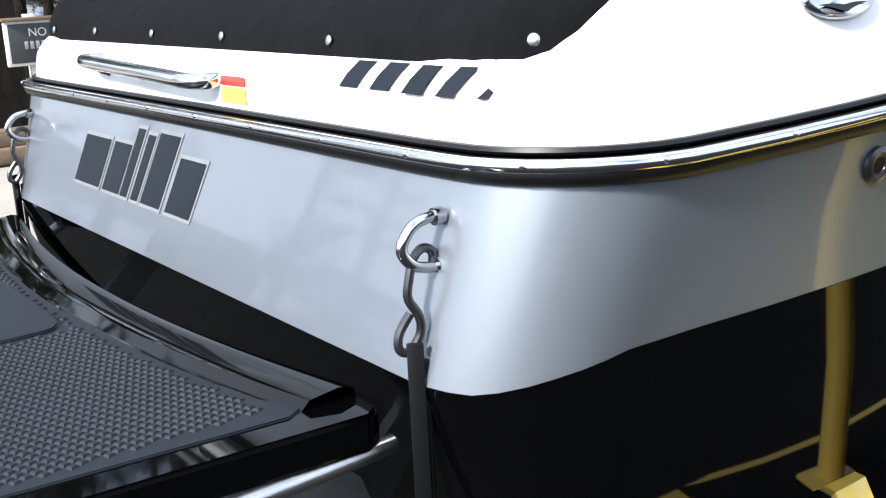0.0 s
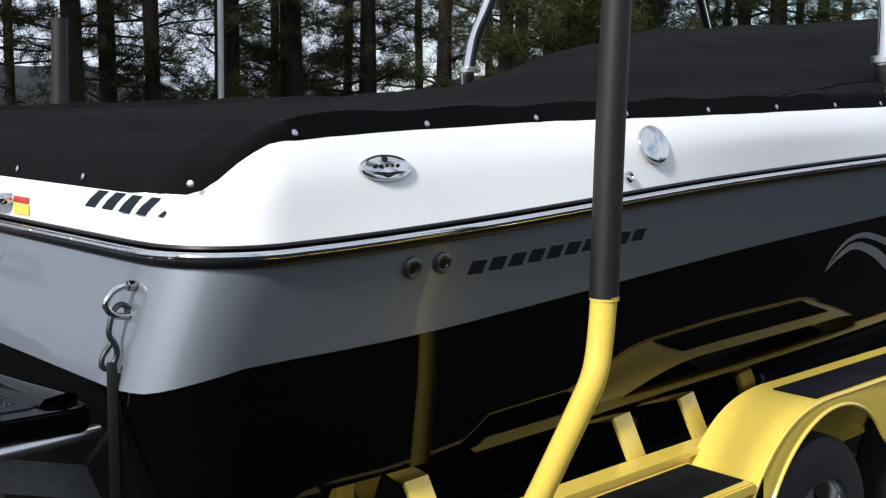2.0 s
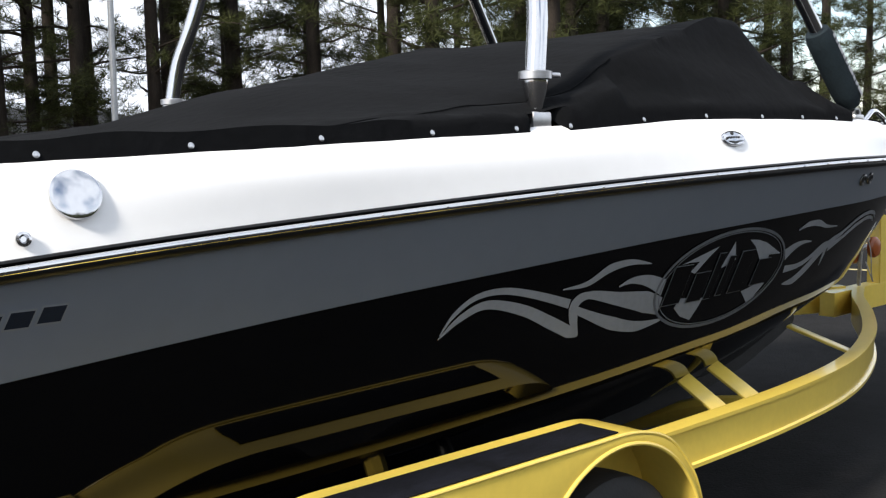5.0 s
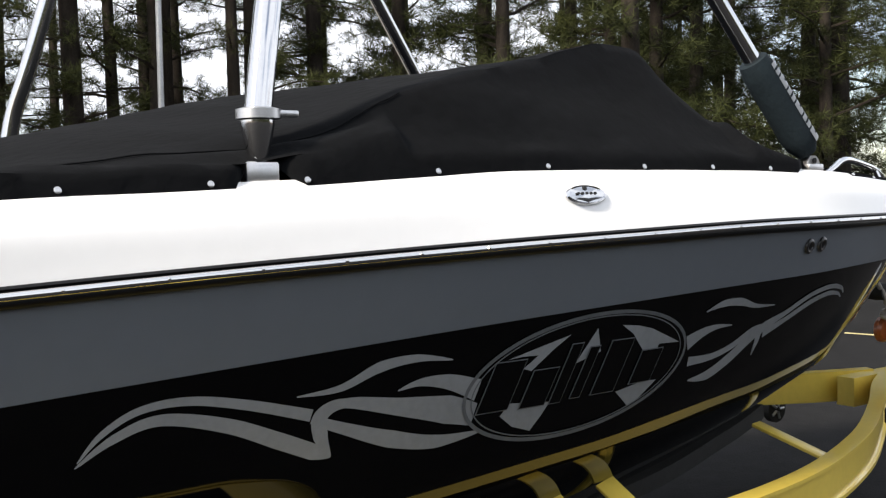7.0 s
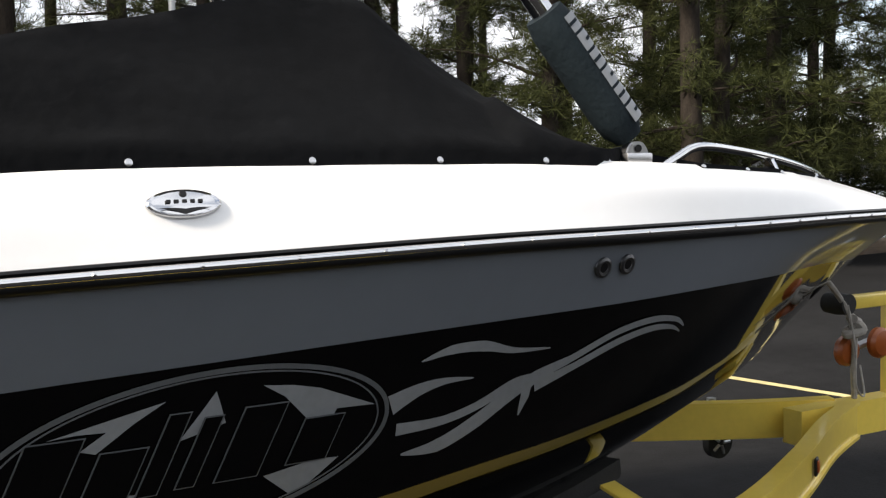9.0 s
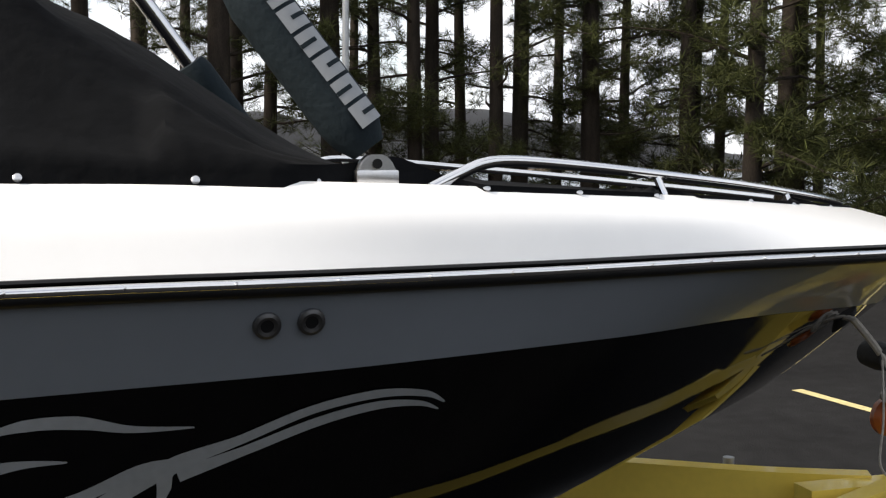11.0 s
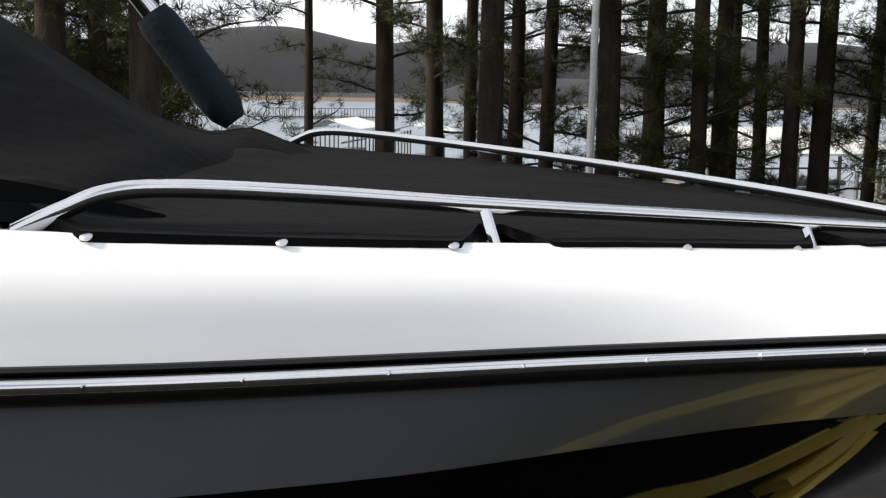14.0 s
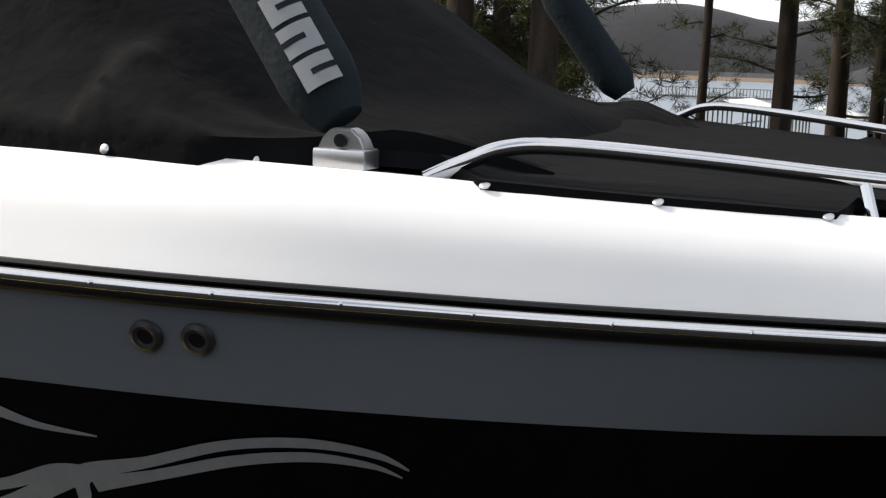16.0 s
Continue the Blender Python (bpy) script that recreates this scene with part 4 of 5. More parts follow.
for s in (-1, 1):
    beam("side_beam", smooth_line([(.42, s * 1.17, .59), (1.5, s * 1.17, .59), (2.6, s * 1.17, .59), (3.6, s * 1.17, .59), (4.4, s * 1.13, .585), (5.1, s * 1.02, .58), (5.75, s * .80, .585), (6.3, s * .52, .595), (6.8, s * .22, .60), (7.15, s * .05, .605)]), 0.06, 0.16)
    child(part("beam_end_light", box((0.012, 0.07, 0.05), (.408, s * 1.17, .61), 0.005), RED, None, "red tail light"), trailer)
    # bunks
    keel_side = smooth_line([(.75, .70, .50), (2.0, .70, .52), (3.2, .70, .54), (4.5, .64, .60), (5.15, .555, .69), (5.47, .50, .755)])
    bm = grid_bm([[(q.x, s * (q.y + dy), q.z + dz) for dy, dz in ((-.045, -.03), (.045, -.03), (.05, -.01), (.045, .03), (-.045, .02))] for q in keel_side], True)
    bm.verts.ensure_lookup_table()
    bm.faces.new(bm.verts[:5])
    bm.faces.new(bm.verts[-5:])
    child(part("bunk", bm, CARPET, None, "black carpeted bunk board"), trailer)
    for a, b in (((.695, 1.13, .60), (.665, 1.06, .78)), ((1.505, 1.13, .60), (1.475, 1.06, .78)), ((1.835, 1.13, .60), (1.805, 1.06, .78)),
                 ((4.02, 1.11, .60), (3.98, .92, .735)), ((4.28, 1.09, .60), (4.24, .88, .74)), ((5.50, .86, .60), (5.40, .53, .725))):
        a, b = Vector((a[0], s * a[1], a[2])), Vector((b[0], s * b[1], b[2]))
        d = b - a
        across = d.cross(Vector((0, 1, 0)) if a.x < 5 else Vector((0, 0, 1))).normalized()
        rot = Matrix((across, d.normalized().cross(across), d.normalized())).transposed()
        child(part("bunk_bracket", box((0.075, 0.014, d.length), (a + b) / 2, 0.003, rot), YELLOW), trailer)
    # guide pole
    base = smooth_line([(.80, s * 1.275, .63), (.835, s * 1.34, .80), (.872, s * 1.408, .985), (.888, s * 1.430, 1.06), (.902, s * 1.432, 1.13), (.912, s * 1.432, 1.24)])
    child(part("pole_flange", box((.12, .10, .010), (.80, s * 1.275, .651), .003), YELLOW), trailer)
    child(part("guide_pole", tube(base, 0.031, 18), YELLOW, None, "bent yellow tubular guide pole"), trailer)
    child(part("pole_sleeve", tube([(.911, s * 1.432, 1.238), (.918, s * 1.43, 1.6), (.93, s * 1.43, 2.01)], 0.034, 18), SLEEVE, None, "black plastic guide pole sleeve"), trailer)
    child(part("sleeve_strap", tube([(.913, s * 1.432, 1.232), (.913, s * 1.432, 1.242)], 0.0345, 18), YELLOW), trailer)
    # fender
    top = smooth_line([(1.575, .46), (1.59, .55), (1.66, .66), (1.78, .755), (1.94, .802), (2.2, .806), (2.8, .806), (3.03, .800), (3.19, .745), (3.31, .62), (3.365, .48), (3.385, .36)], 5)
    skin = grid_bm([[(p[0], s * y, p[1]) for p in top] for y in (1.20, 1.32, 1.428)])
    fender = child(part("fender", skin, YELLOW, None, "rounded yellow tandem wheel fender", sharp=50), trailer)
    arch = [(3.365, 0, .36)] + [(2.955 + .405 * math.cos(a), 0, .37 + .405 * math.sin(a)) for a in np.linspace(.05, 2.3, 14)] + [(2.60, 0, .592), (2.5125, 0, .560), (2.425, 0, .592)] + [(2.07 + .405 * math.cos(a), 0, .37 + .405 * math.sin(a)) for a in np.linspace(.84, 3.05, 14)] + [(1.655, 0, .46)]
    arch = [(p[0], p[2]) for p in smooth_line(arch, 4)]
    outer = [(p[0], p[1]) for p in top]
    n = 110
    la = np.linspace(0, 1, n)

    def spread(pl):
        d = np.concatenate([[0], np.cumsum([math.dist(a, b) for a, b in zip(pl, pl[1:])])])
        return [(float(np.interp(u * d[-1], d, [p[0] for p in pl])), float(np.interp(u * d[-1], d, [p[1] for p in pl]))) for u in la]
    lo = spread(arch[::-1])
    # upper edge taken over each lower point so that the plate stays tidy
    hi = []
    for i, (x, z) in enumerate(lo):
        best = min(outer, key=lambda q: abs(q[0] - x) + 0.25 * abs(q[1] - z - .03))
        xi = min(max(x, 1.585), 3.375)
        zo = float(np.interp(xi, [p[0] for p in outer], [p[1] for p in outer]))
        hi.append((xi if 1.8 < x < 3.1 else best[0], max(zo if 1.8 < x < 3.1 else best[1], z if 1.8 < x < 3.1 else best[1])))
    face = grid_bm([[(x, s * 1.430, z) for x, z in lo], [(a[0] * .5 + b[0] * .5, s * 1.434, a[1] * .5 + b[1] * .5) for a, b in zip(lo, hi)], [(x, s * 1.428, z) for x, z in hi]])
    part("fender_skirt", face, YELLOW, fender, sharp=60)
    part("rolled_edge", tube([(x, s * 1.432, z) for x, z in arch], 0.007, 8), YELLOW, fender)
    part("top_edge", tube([(p[0], s * 1.428, p[1]) for p in top], 0.006, 8), YELLOW, fender)
    part("grip_pad", box((0.98, 0.145, 0.004), (2.47, s * 1.335, .810), 0.001), GRIT, fender, "worn black grip tape")
    # step behind the fender
    deck_plan = [(1.61, 1.195), (1.61, 1.435), (.60, 1.435), (.47, 1.40), (.40, 1.34), (.40, 1.195)]
    step = child(part("fender_step", prism(deck_plan, .036, lambda a, b, h: (a, s * b, .605 + h), .005), YELLOW, None, "yellow step plate"), trailer)
    part("step_pad", box((1.07, 0.185, 0.004), (1.055, s * 1.315, .643), 0.001), GRIT, step, "black grip tape").matrix_parent_inverse = step.matrix_world.inverted()
    lamp_box = child(part("tail_light", box((.035, .12, .075), (.392, s * 1.265, .575), .012, segments=3), TRIM, None, "dark tail light housing"), trailer)
    part("tail_lens", box((.012, .098, .054), (.374, s * 1.265, .575), .005), RED, lamp_box, "red tail light lens").matrix_parent_inverse = lamp_box.matrix_world.inverted()


def wheel(x, s):
    y0 = s * 1.295
    w = child(new("wheel"), trailer)
    w.location = (x, y0, .33)
    w["label"] = "trailer wheel with five-spoke alloy rim"
    pr = [(0.19, -.085), (0.20, -.098), (0.27, -.102), (0.305, -.092), (0.326, -.072), (0.330, -.03), (0.330, .03), (0.326, .072), (0.305, .092), (0.27, .102), (0.20, .098), (0.19, .085)]
    part("tyre", ring_lathe(pr, 48), RUBBER, w)
    rim = ring_lathe([(0.188, -.09), (0.20, -.094), (0.203, -.086), (0.186, -.075), (0.176, -.03), (0.176, .08), (0.19, .085)], 48)
    part("rim", rim, ALLOY, w, "silver alloy rim")
    for k in range(5):
        a = 2 * math.pi * k / 5 + .3
        d, e = Vector((math.cos(a), 0, math.sin(a))), Vector((-math.sin(a), 0, math.cos(a)))
        rws = []
        for r, hw, y in ((.05, .030, -.058), (.11, .022, -.062), (.16, .026, -.055), (.188, .036, -.045)):
            rws.append([d * r + e * (hw * q) + Vector((0, -s * -1 * 0 + y * (1 if s < 0 else -1) + (0.012 if abs(q) == 1 else 0) * (1 if s < 0 else -1), 0)) for q in (-1, -.6, .6, 1)])
        part("spoke", grid_bm(rws), ALLOY, w)
    sgn = -1 if s < 0 else 1
    part("hub_cap", lathe_y([(0.055, 0.0), (0.05, 0.012), (0.034, 0.018), (0.030, 0.04), (0.0, 0.046)], 24, sgn, sgn * .052), ALLOY, w)
    part("brake_drum", lathe_y([(0.15, 0.0), (0.15, 0.02), (0.0, 0.022)], 28, sgn, sgn * .0), TRIM, w)
    for k in range(5):
        a = 2 * math.pi * (k + .5) / 5 + .3
        part("lug_nut", lathe_y([(0.011, 0), (0.011, .016), (0.006, .02), (0, .02)], 6, sgn, sgn * .055, (.075 * math.cos(a), .075 * math.sin(a))), CHROME, w)
    return w


def ring_lathe(profile, sides):
    bm = bmesh.new()
    rings = [[bm.verts.new((r * math.cos(a), h, r * math.sin(a))) for a in (2 * math.pi * k / sides for k in range(sides))] for r, h in profile]
    for a, b in zip(rings, rings[1:] + rings[:1]):
        for i in range(sides):
            bm.faces.new((a[i], a[(i + 1) % sides], b[(i + 1) % sides], b[i]))
    return bm


def lathe_y(profile, sides, sgn, y, off=(0, 0)):
    bm = bmesh.new()
    rings = [[bm.verts.new((off[0] + r * math.cos(a), y + sgn * h, off[1] + r * math.sin(a))) for a in (2 * math.pi * k / sides for k in range(sides))] for r, h in profile]
    for a, b in zip(rings, rings[1:]):
        for i in range(sides):
            bm.faces.new((a[i], a[(i + 1) % sides], b[(i + 1) % sides], b[i]))
    bm.faces.new(rings[0])
    return tidy(bm)


for s in (-1, 1):
    for x in (2.085, 2.985):
        wheel(x, s)
for x in (2.085, 2.985):
    child(part("axle", tube([(x, -1.2, .33), (x, 1.2, .33)], 0.035, 12), TRIM), trailer)
for x in (.6, 2.5, 4.45):
    yb = 1.15 if x < 4 else 1.1
    sag = smooth_line([(x, -yb, .57), (x, -.7, .50), (x, -.3, .36), (x, 0, .33), (x, .3, .36), (x, .7, .50), (x, yb, .57)])
    child(part("cross_member", tube(sag, 0.035, 8, squash=1.4), YELLOW), trailer)
ring = [(.60, y, .60 - .30 * (1 - (y / 1.14) ** 2) ** .8) for y in np.linspace(-1.14, 1.14, 33)]
child(part("rear_cross_plate", grid_bm([[(x - .012, y, z - .055) for x, y, z in ring], [(x - .012, y, z + .055) for x, y, z in ring], [(x + .07, y, z + .058) for x, y, z in ring]]), YELLOW, None, "curved yellow cross plate"), trailer)
for k in (-13, -11, -9, -7, 7, 9, 11, 13):
    x, y, z = ring[16 + k]
    child(part("lightening_hole", tube([(x - .0155, y, z), (x - .013, y, z)], .030, 16), TRIM), trailer)
beam("tongue", [(6.85, 0.001, .60), (7.6, 0.001, .60), (8.55, 0.001, .60)], 0.10, 0.15, 0.004)
child(part("coupler", box((0.28, .09, .07), (8.68, 0, .66), 0.015), GALV), trailer)
child(part("winch_post", prism([(7.46, .66), (7.64, .66), (7.56, 1.12), (7.46, 1.14)], 0.09, lambda a, b, h: (a, h - .045, b), .006), YELLOW), trailer)
child(part("winch_arm", box((.40, .06, .06), (7.34, 0, 1.11), .008), YELLOW), trailer)
child(part("bow_stop", lathe_y([(0.045, -.06), (0.05, 0), (0.045, .06)], 20, 1, 0, (7.13, 1.11)), RUBBER), trailer)
child(part("winch_drum", tube([(7.66, -.07, .95), (7.66, .07, .95)], .05, 18), GALV), trailer)
jack = child(part("jack_wheel", tube([(6.87, .45, .44), (6.87, .49, .44)], .075, 20), RUBBER), trailer)
child(part("jack_leg", tube([(6.87, .51, .44), (6.87, .51, .64)], .022, 12), GALV), trailer)
for k in range(5):
    a = 2 * math.pi * k / 5
    part("jack_spoke", tube([(6.87 + .015 * math.cos(a), .446, .44 + .015 * math.sin(a)), (6.87 + .055 * math.cos(a), .448, .44 + .055 * math.sin(a))], .008, 6), GALV, jack)
for s in (-1, 1):
    child(part("marker_light", lathe_y([(0.068, 0), (0.068, .02), (0.055, .036), (0.02, .044), (0, .045)], 24, -1, -.03 - .03 * s, (7.24 + .07 * s, .915 + .015 * s)), AMBER, None, "amber marker reflector"), trailer)
    lens = child(part("side_reflector", box((.045, .012, .07), (6.44, s * .487, .60), .008, Matrix.Rotation(radians(31 * -s), 3, "Z"), segments=3), TRIM), trailer)
    part("amber_lens", box((.028, .008, .046), (6.443, s * .494, .602), .004, Matrix.Rotation(radians(31 * -s), 3, "Z")), AMBER, lens).matrix_parent_inverse = lens.matrix_world.inverted()
child(part("light_bar", tube([(7.17, -.01, .90), (7.34, -.01, .93)], .018, 10), GALV), trailer)
rope = thing("winch_rope", (7.1, 0, .7), "frayed grey rope knotted round the bow eye", "rope")
child(part("rope_line", tube(smooth_line([(7.0, -.02, 1.25), (7.10, -.05, 1.12), (7.16, -.06, .98), (7.17, -.05, .82), (7.20, -.03, .69)]), .013, 8), ROPE), rope)
child(part("rope_knot", tube(smooth_line([(7.13, -.08, 1.05), (7.20, -.05, 1.02), (7.17, -.02, .99), (7.12, -.06, .98), (7.18, -.09, 1.0), (7.15, -.04, 1.06)]), .020, 8), ROPE), rope)
child(part("rope_loop", tube(smooth_line([(7.05, -.12, 1.12), (7.0, -.2, .95), (6.98, -.22, .80), (7.08, -.18, .74), (7.15, -.1, .85)]), .004, 6), ROPE), rope)


# ---- pines ----
NEEDLES = 28


def pine(seed, height, girth, low, dense=1.0, x=0, y=0, limb_len=2.6):
    rnd = random.Random(seed)
    t = thing("pine_tree", (0, 0, 0), "tall pine with bare dark trunk and ragged needle clumps", "tree", "lakeside pines")
    pts, rs = [], []
    bx, by = rnd.uniform(-.25, .25), rnd.uniform(-.25, .25)
    for i in range(13):
        u = i / 12
        pts.append((bx * u * u + .05 * math.sin(u * 5 + seed), by * u * u, height * u - 0.4))
        rs.append(girth * (1 - .75 * u) * (1.25 if i == 0 else 1))
    bm = tube(pts, rs, 14)
    for v in bm.verts:
        d = noise.noise(Vector((v.co.x * 9, v.co.y * 9, v.co.z * 2.2)) + Vector((seed, 0, 0)))
        v.co.x *= 1 + .10 * d
        v.co.y *= 1 + .10 * d
    part("trunk", bm, BARK, t, "", True, 80)
    limbs = bmesh.new()
    verts, faces = [], []

    def tuft(c, size):
        for _ in range(NEEDLES):
            d = Vector((rnd.gauss(0, 1), rnd.gauss(0, 1), rnd.gauss(.25, .8))).normalized()
            sd = d.cross(Vector((rnd.random() - .5, rnd.random() - .5, rnd.random() - .5))).normalized() * size * rnd.uniform(.017, .029)
            b = len(verts)
            m = c + d * size * rnd.uniform(.0, .25)
            verts.extend((m - sd, m + sd, c + d * size * rnd.uniform(.6, 1.15)))
            faces.append((b, b + 1, b + 2))
    n = int(30 * dense)
    for k in range(n):
        z = low + (height - low - .6) * (k + rnd.random()) / n
        z = low + (z - low) ** 1.25 / (height - low) ** .25
        u = (z + .4) / height
        a = rnd.uniform(0, 2 * math.pi)
        ln = limb_len * rnd.uniform(.45, 1.15) * (1.0 - .55 * u)
        o = Vector((bx * u * u, by * u * u, z))
        d = Vector((math.cos(a), math.sin(a), rnd.uniform(-.12, .45)))
        line = [o]
        p = o.copy()
        for q in range(6):
            p = p + d * ln / 6
            d = (d + Vector((rnd.gauss(0, .16), rnd.gauss(0, .16), rnd.gauss(-.02, .12)))).normalized()
            line.append(p.copy())
        tube(line, [.045 * (1 - .8 * i / 6) * (.6 + girth) for i in range(7)], 5, False, bm=limbs)
        for i in range(1, 7):
            for _ in range(2 if i < 3 else 4):
                if rnd.random() > dense * .9:
                    continue
                c = line[i] + Vector((rnd.gauss(0, .19), rnd.gauss(0, .19), rnd.gauss(.03, .11)))
                tuft(c, rnd.uniform(.18, .34))
                tuft(c + Vector((rnd.gauss(0, .15), rnd.gauss(0, .15), rnd.gauss(0, .1))), rnd.uniform(.15, .28))
    part("branchwork", limbs, BARK, t)["kind"] = "stuff"
    ob = new("crown", mesh("crown", verts, faces, NEEDLE, False))
    ob.parent = t
    ob["kind"] = "stuff"
    return t


PINES = [pine(3, 19, .21, 2.6, 1.0), pine(8, 17, .17, 1.8, 1.15), pine(14, 21, .25, 3.4, .9), pine(21, 16, .13, 1.4, 1.1, limb_len=2.2), pine(33, 13, .16, .5, 1.9, limb_len=2.4), pine(41, 11, .17, .2, 2.8, limb_len=2.7), pine(52, 20, .20, 5.0, .55, limb_len=2.3), pine(63, 18, .17, 3.6, .5, limb_len=2.0)]
SPOTS = [
    # x, y, kind, scale
    (2.30, 9.95, 2, .76), (1.32, 9.7, 0, .85), (6.3, 17.2, 2, 1.0), (8.4, 17.6, 2, .95), (9.4, 18.2, 1, .95), (10.0, 17.4, 1, 1.0), (7.5, 19.5, 1, 1.0), (7.0, 24, 4, 1.0), (12.2, 21.5, 1, 1.0), (24, 12.5, 4, 1.3), (10.7, 18.6, 0, .9), (11.7, 17.6, 7, 1.0),
    (12.5, 18.4, 0, 1.0), (13.9, 18.0, 2, .9), (14.4, 19.0, 1, 1.0), (16.2, 18.0, 0, 1.0), (17.1, 19.4, 3, 1.1), (18.3, 17.6, 2, .9),
    (19.6, 19.0, 1, 1.0), (21.4, 17.8, 0, 1.0), (24.4, 18.6, 2, .95), (25.8, 20.0, 1, 1.0), (28.5, 19.0, 0, 1.0), (31.5, 21, 2, 1.0), (35, 20, 1, 1.0), (39, 22, 0, 1.0),
    (15.2, 9.6, 0, .9), (19.5, 12.0, 1, 1.0), (23.0, 11.0, 2, .9), (29, 13, 0, 1.0), (27, 8.5, 4, 1.0),
    (5.05, 26, 2, 1.1), (6.0, 22.5, 7, 1.0), (6.85, 20.2, 7, 1.05), (3.5, 29.8, 2, 1.3), (1.33, 29.4, 7, 1.0), (11.95, 23.2, 6, 1.0), (15.0, 22.5, 1, 1.0), (10.6, 26, 7, 1.0), (18.8, 13.8, 5, 1.15), (22.5, 14.5, 5, 1.2),
    (0.4, 14.2, 5, 1.05), (-0.8, 15.2, 5, 1.1), (-3.0, 16.8, 5, 1.1), (-0.4, 19.5, 4, 1.3), (13.2, 10.6, 4, 1.0), (16.6, 10.4, 4, 1.05), (20.5, 9.6, 4, 1.0), (-4.5, 18.5, 0, 1.0), (-8, 21, 2, .9), (-12, 20, 1, 1.0), (-16, 23, 0, 1.0),
    (17.5, 24, 4, 1.2), (21, 25, 4, 1.3), (25, 26, 1, 1.1), (29.5, 27, 4, 1.3), (34, 28, 2, 1.0), (38, 29, 4, 1.3), (44, 27, 0, 1.1), (33, 16, 1, 1.0), (48, 22, 2, 1.1), (42, 17, 4, 1.1),
]
rnd = random.Random(5)
used = set()
for x, y, k, sc in SPOTS:
    z = ground_height(x, y) - .05
    m = Matrix.Translation((x, y, z)) @ Matrix.Rotation(rnd.uniform(0, 6.28), 4, "Z") @ Matrix.Diagonal((sc, sc, sc * rnd.uniform(.95, 1.1), 1))
    if k not in used:
        used.add(k)
        PINES[k].matrix_basis = m
    else:
        base = PINES[k]
        keep = base.scale.copy()
        base.scale = (1, 1, 1)
        copy_thing(base, m)
        base.scale = keep


def brush():
    """Low scrub and far foliage on the bank."""
    rnd = random.Random(11)
    verts, faces = [], []
    for _ in range(5200):
        x, y = rnd.uniform(-20, 60), rnd.uniform(22, 34)
        if -9 < x < 16 and rnd.random() < .8:
            continue
        if x < 18 and rnd.random() < .75:
            continue
        c = Vector((x, y, ground_height(x, y) + rnd.random() ** 1.6 * (1.0 if x < 18 else 4.6)))
        for _ in range(6):
            d = Vector((rnd.gauss(0, 1), rnd.gauss(0, 1), rnd.gauss(.3, .8))).normalized() * rnd.uniform(.15, .4)
            s = d.cross(Vector((rnd.random() - .5, rnd.random() - .5, rnd.random()))).normalized() * .03
            b = len(verts)
            verts.extend((c, c + d * .5 + s, c + d, c + d * .5 - s))
            faces.append((b, b + 1, b + 2, b + 3))
    ob = new("undergrowth", mesh("undergrowth", verts, faces, NEEDLE, False))
    tagged(ob, "dark scrub and saplings on the lake bank", "undergrowth", "", "stuff")


brush()

# ---- things on the shore ----
lamp = thing("lamp_post", (7.31, 10.5, ground_height(7.31, 10.5)), "slim galvanised steel lamp post among the pines", "lamp post")
gz = ground_height(7.31, 10.5)
child(part("post", tube([(7.31, 10.5, gz - .1), (7.33, 10.5, 4), (7.36, 10.5, 9)], [.045, .041, .036], 14), GALV), lamp)
child(part("lamp_arm", tube(smooth_line([(7.36, 10.5, 8.9), (7.44, 10.1, 9.2), (7.5, 9.3, 9.3)]), .03, 10), GALV), lamp)
child(part("lamp_head", box((.2, .55, .12), (7.51, 9.1, 9.27), .03), GALV), lamp)

slab_ob = part("pavement", box((19, 4.1, .05), (-4.9, 6.55, -.006), .006), CONCRETE, None, "worn tan concrete apron")
tagged(slab_ob, "", "concrete", "", "structure")
for i, (x0, x1, y, z) in enumerate(((-9, -3.1, 8.86, .09), (-3.05, 1.0, 8.87, .09), (1.05, 4.6, 8.86, .09), (-9, -2.0, 8.93, .25), (-1.95, 3.9, 8.94, .25))):
    ob = part("landscape_timber", box((x1 - x0, .22, .16), ((x0 + x1) / 2, y, z), .018), TIMBER)
    tagged(ob, "weathered brown landscape timber edging the apron", "timber", "apron edging timbers")

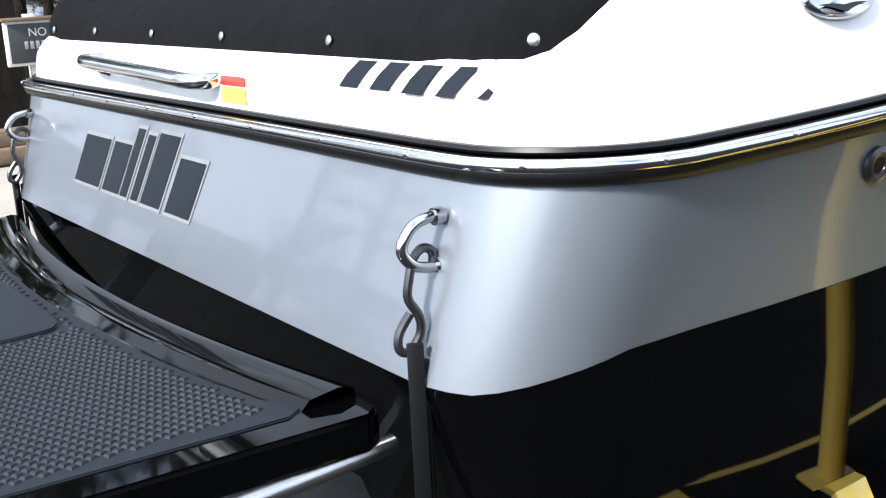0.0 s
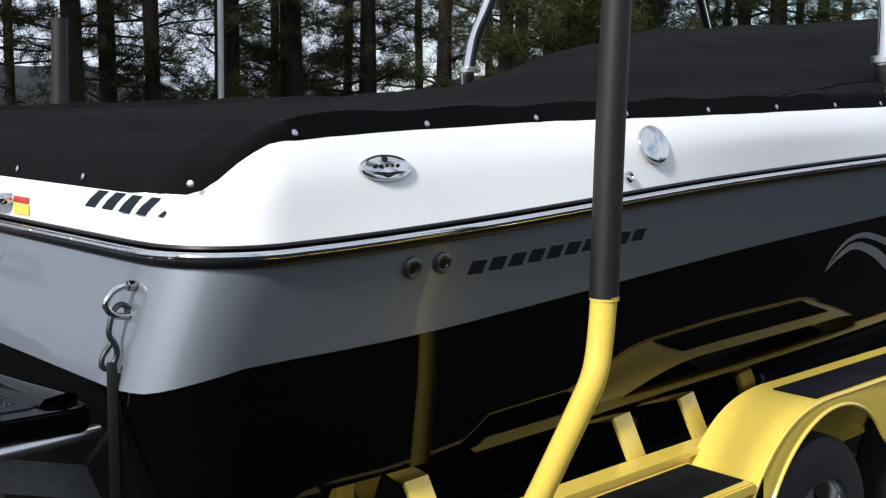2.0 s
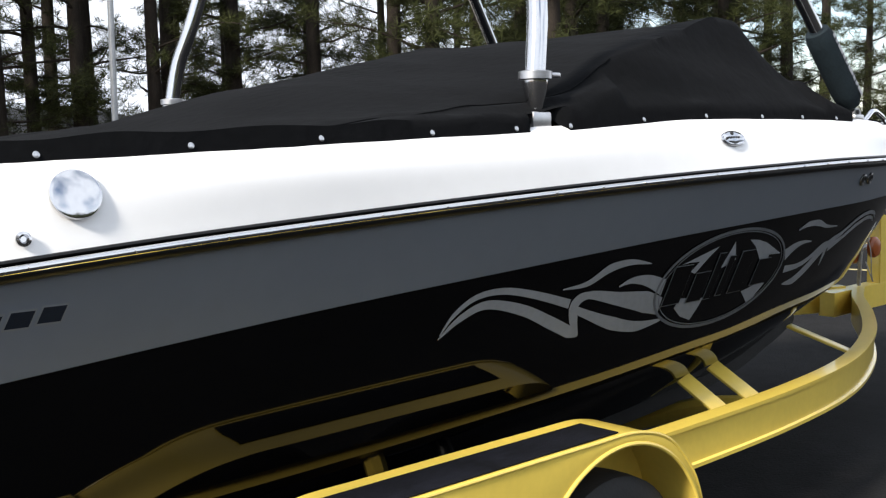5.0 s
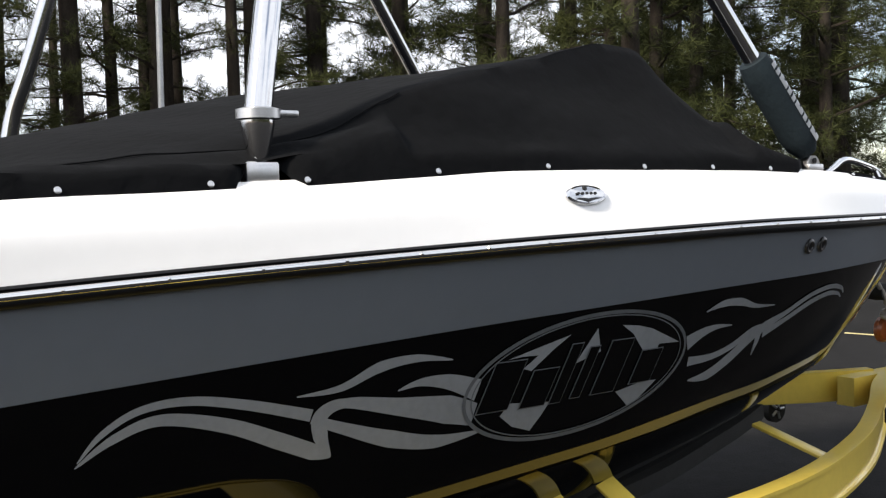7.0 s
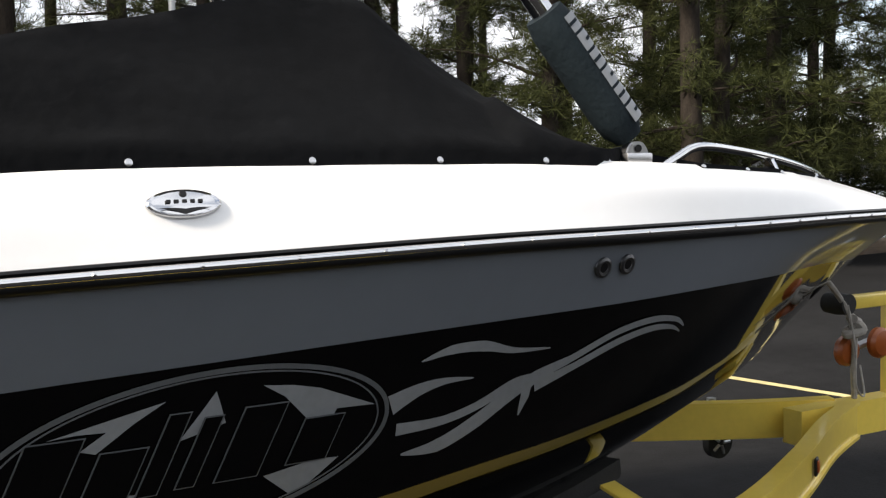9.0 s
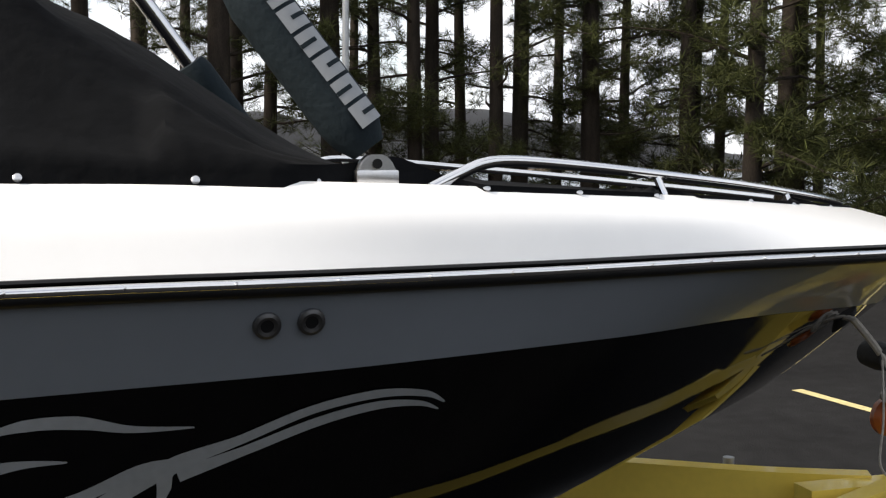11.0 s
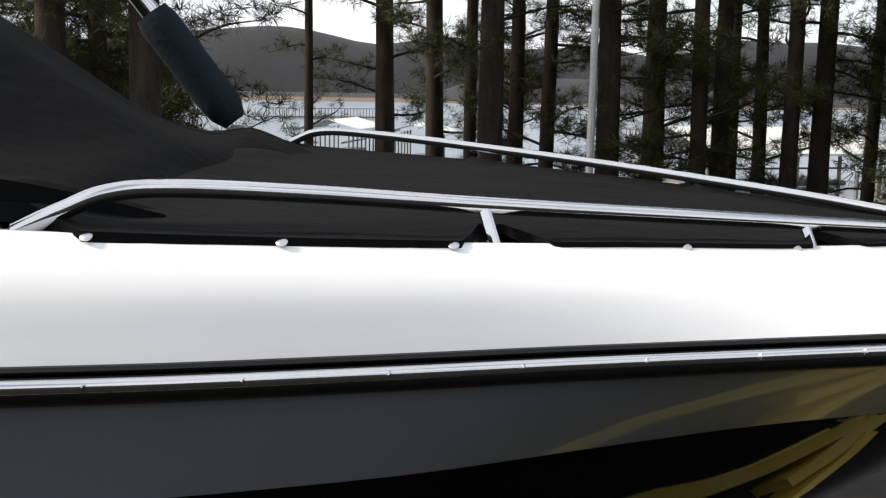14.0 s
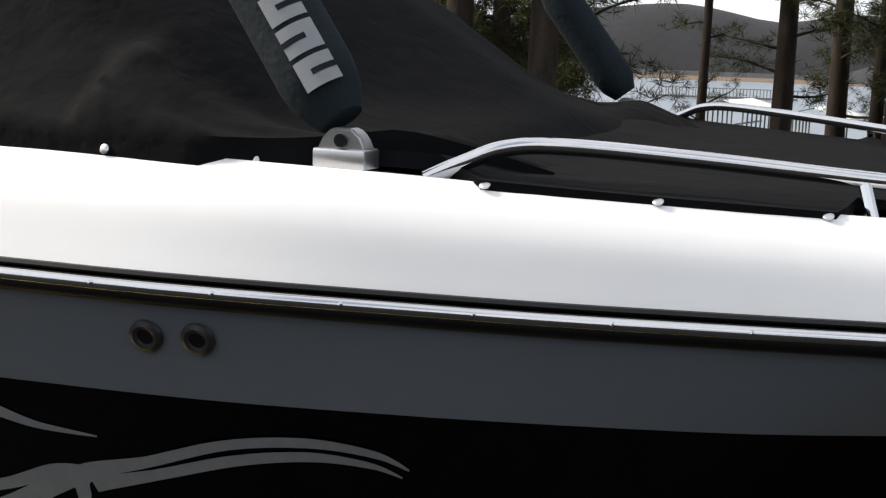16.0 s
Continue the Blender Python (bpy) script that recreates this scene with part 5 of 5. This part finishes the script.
sign = thing("notice_board", (2.35, 9.45, 0), "dark notice board with pale lettering on a white post", "sign")
SX, SY = 2.42, 9.35
child(part("sign_post", box((.10, .10, 1.4), (SX + .02, SY + .06, .68), .006), PALE), sign)
child(part("sign_box", box((.50, .07, .44), (SX, SY, 1.10), .008), PALE, None, "pale wooden sign frame"), sign)
child(part("sign_face", box((.44, .012, .38), (SX, SY - .036, 1.10), .003), SIGNFACE, None, "dark weathered sign face"), sign)
child(part("sign_cap", box((.56, .16, .03), (SX, SY, 1.335), .006), TIMBER), sign)
text = bpy.data.curves.new("sign_text", "FONT")
text.body, text.size, text.extrude, text.align_x = "NO", .115, .002, "CENTER"
tx = new("sign_text", text)
tx.matrix_world = pose(SX + .06, SY - .044, 1.165, 90, 0, 0)
text.materials.append(PALE)
child(tx, sign)
for k in range(4):
    child(part("sign_bar", box((.035, .004, .075), (SX - .06 + .055 * k, SY - .044, 1.08), .001), GALV), sign)

road_line((9.6, 4.1), (9.95, 1.6))
road_line((12.9, 4.4), (13.4, 1.6))
road_line((16.2, 4.8), (16.9, 1.8))


def dock(x, y, length, turn, roof, gap=3.0, half=5.0):
    t = thing("boat_dock", (x, y, -3.9), "grey floating boat dock with rows of posts", "dock", "marina docks")
    m = Matrix.Translation((x, y, -3.9)) @ Matrix.Rotation(radians(turn), 4, "Z")

    def add(name, bm, mat):
        ob = part(name, bm, mat)
        ob.matrix_world = m
        child(ob, t)
    add("walkway", box((length, 2.0, .3), (0, 0, .35), .03), DOCK)
    n = int(length / gap)
    for i in range(n + 1):
        for yy in (-1, 1) if not roof else (1 - half, half - 1):
            add("dock_post", tube([(-length / 2 + gap * i, yy, -.4), (-length / 2 + gap * i, yy, 2.4 if roof else 1.9)], .13 if gap > 1.5 else .07, 6), DOCK)
    add("hand_rail", box((length, .1, .12), (0, -1, 1.9 if not roof else 1.3), .01), DOCK)
    if roof:
        rws = [[(-length / 2 - .5, yy, zz), (length / 2 + .5, yy, zz)] for yy, zz in ((-half, 2.3), (-half, 2.45), (0, 2.5 + .26 * half), (half, 2.45), (half, 2.3))]
        add("roof", grid_bm(rws), PALE)
    return t


dock(-18, 198, 24, 22, False, 1.2)
dock(-4.4, 91, 9, 82, True, 1.5, 2.6)
dock(2.5, 84, 8, 84, True, 1.5, 2.4)
dock(24, 66, 12, 20, True)
dock(33, 58, 14, 30, False, 1.6)
dock(27, 114, 9, -25, False, 1.0)
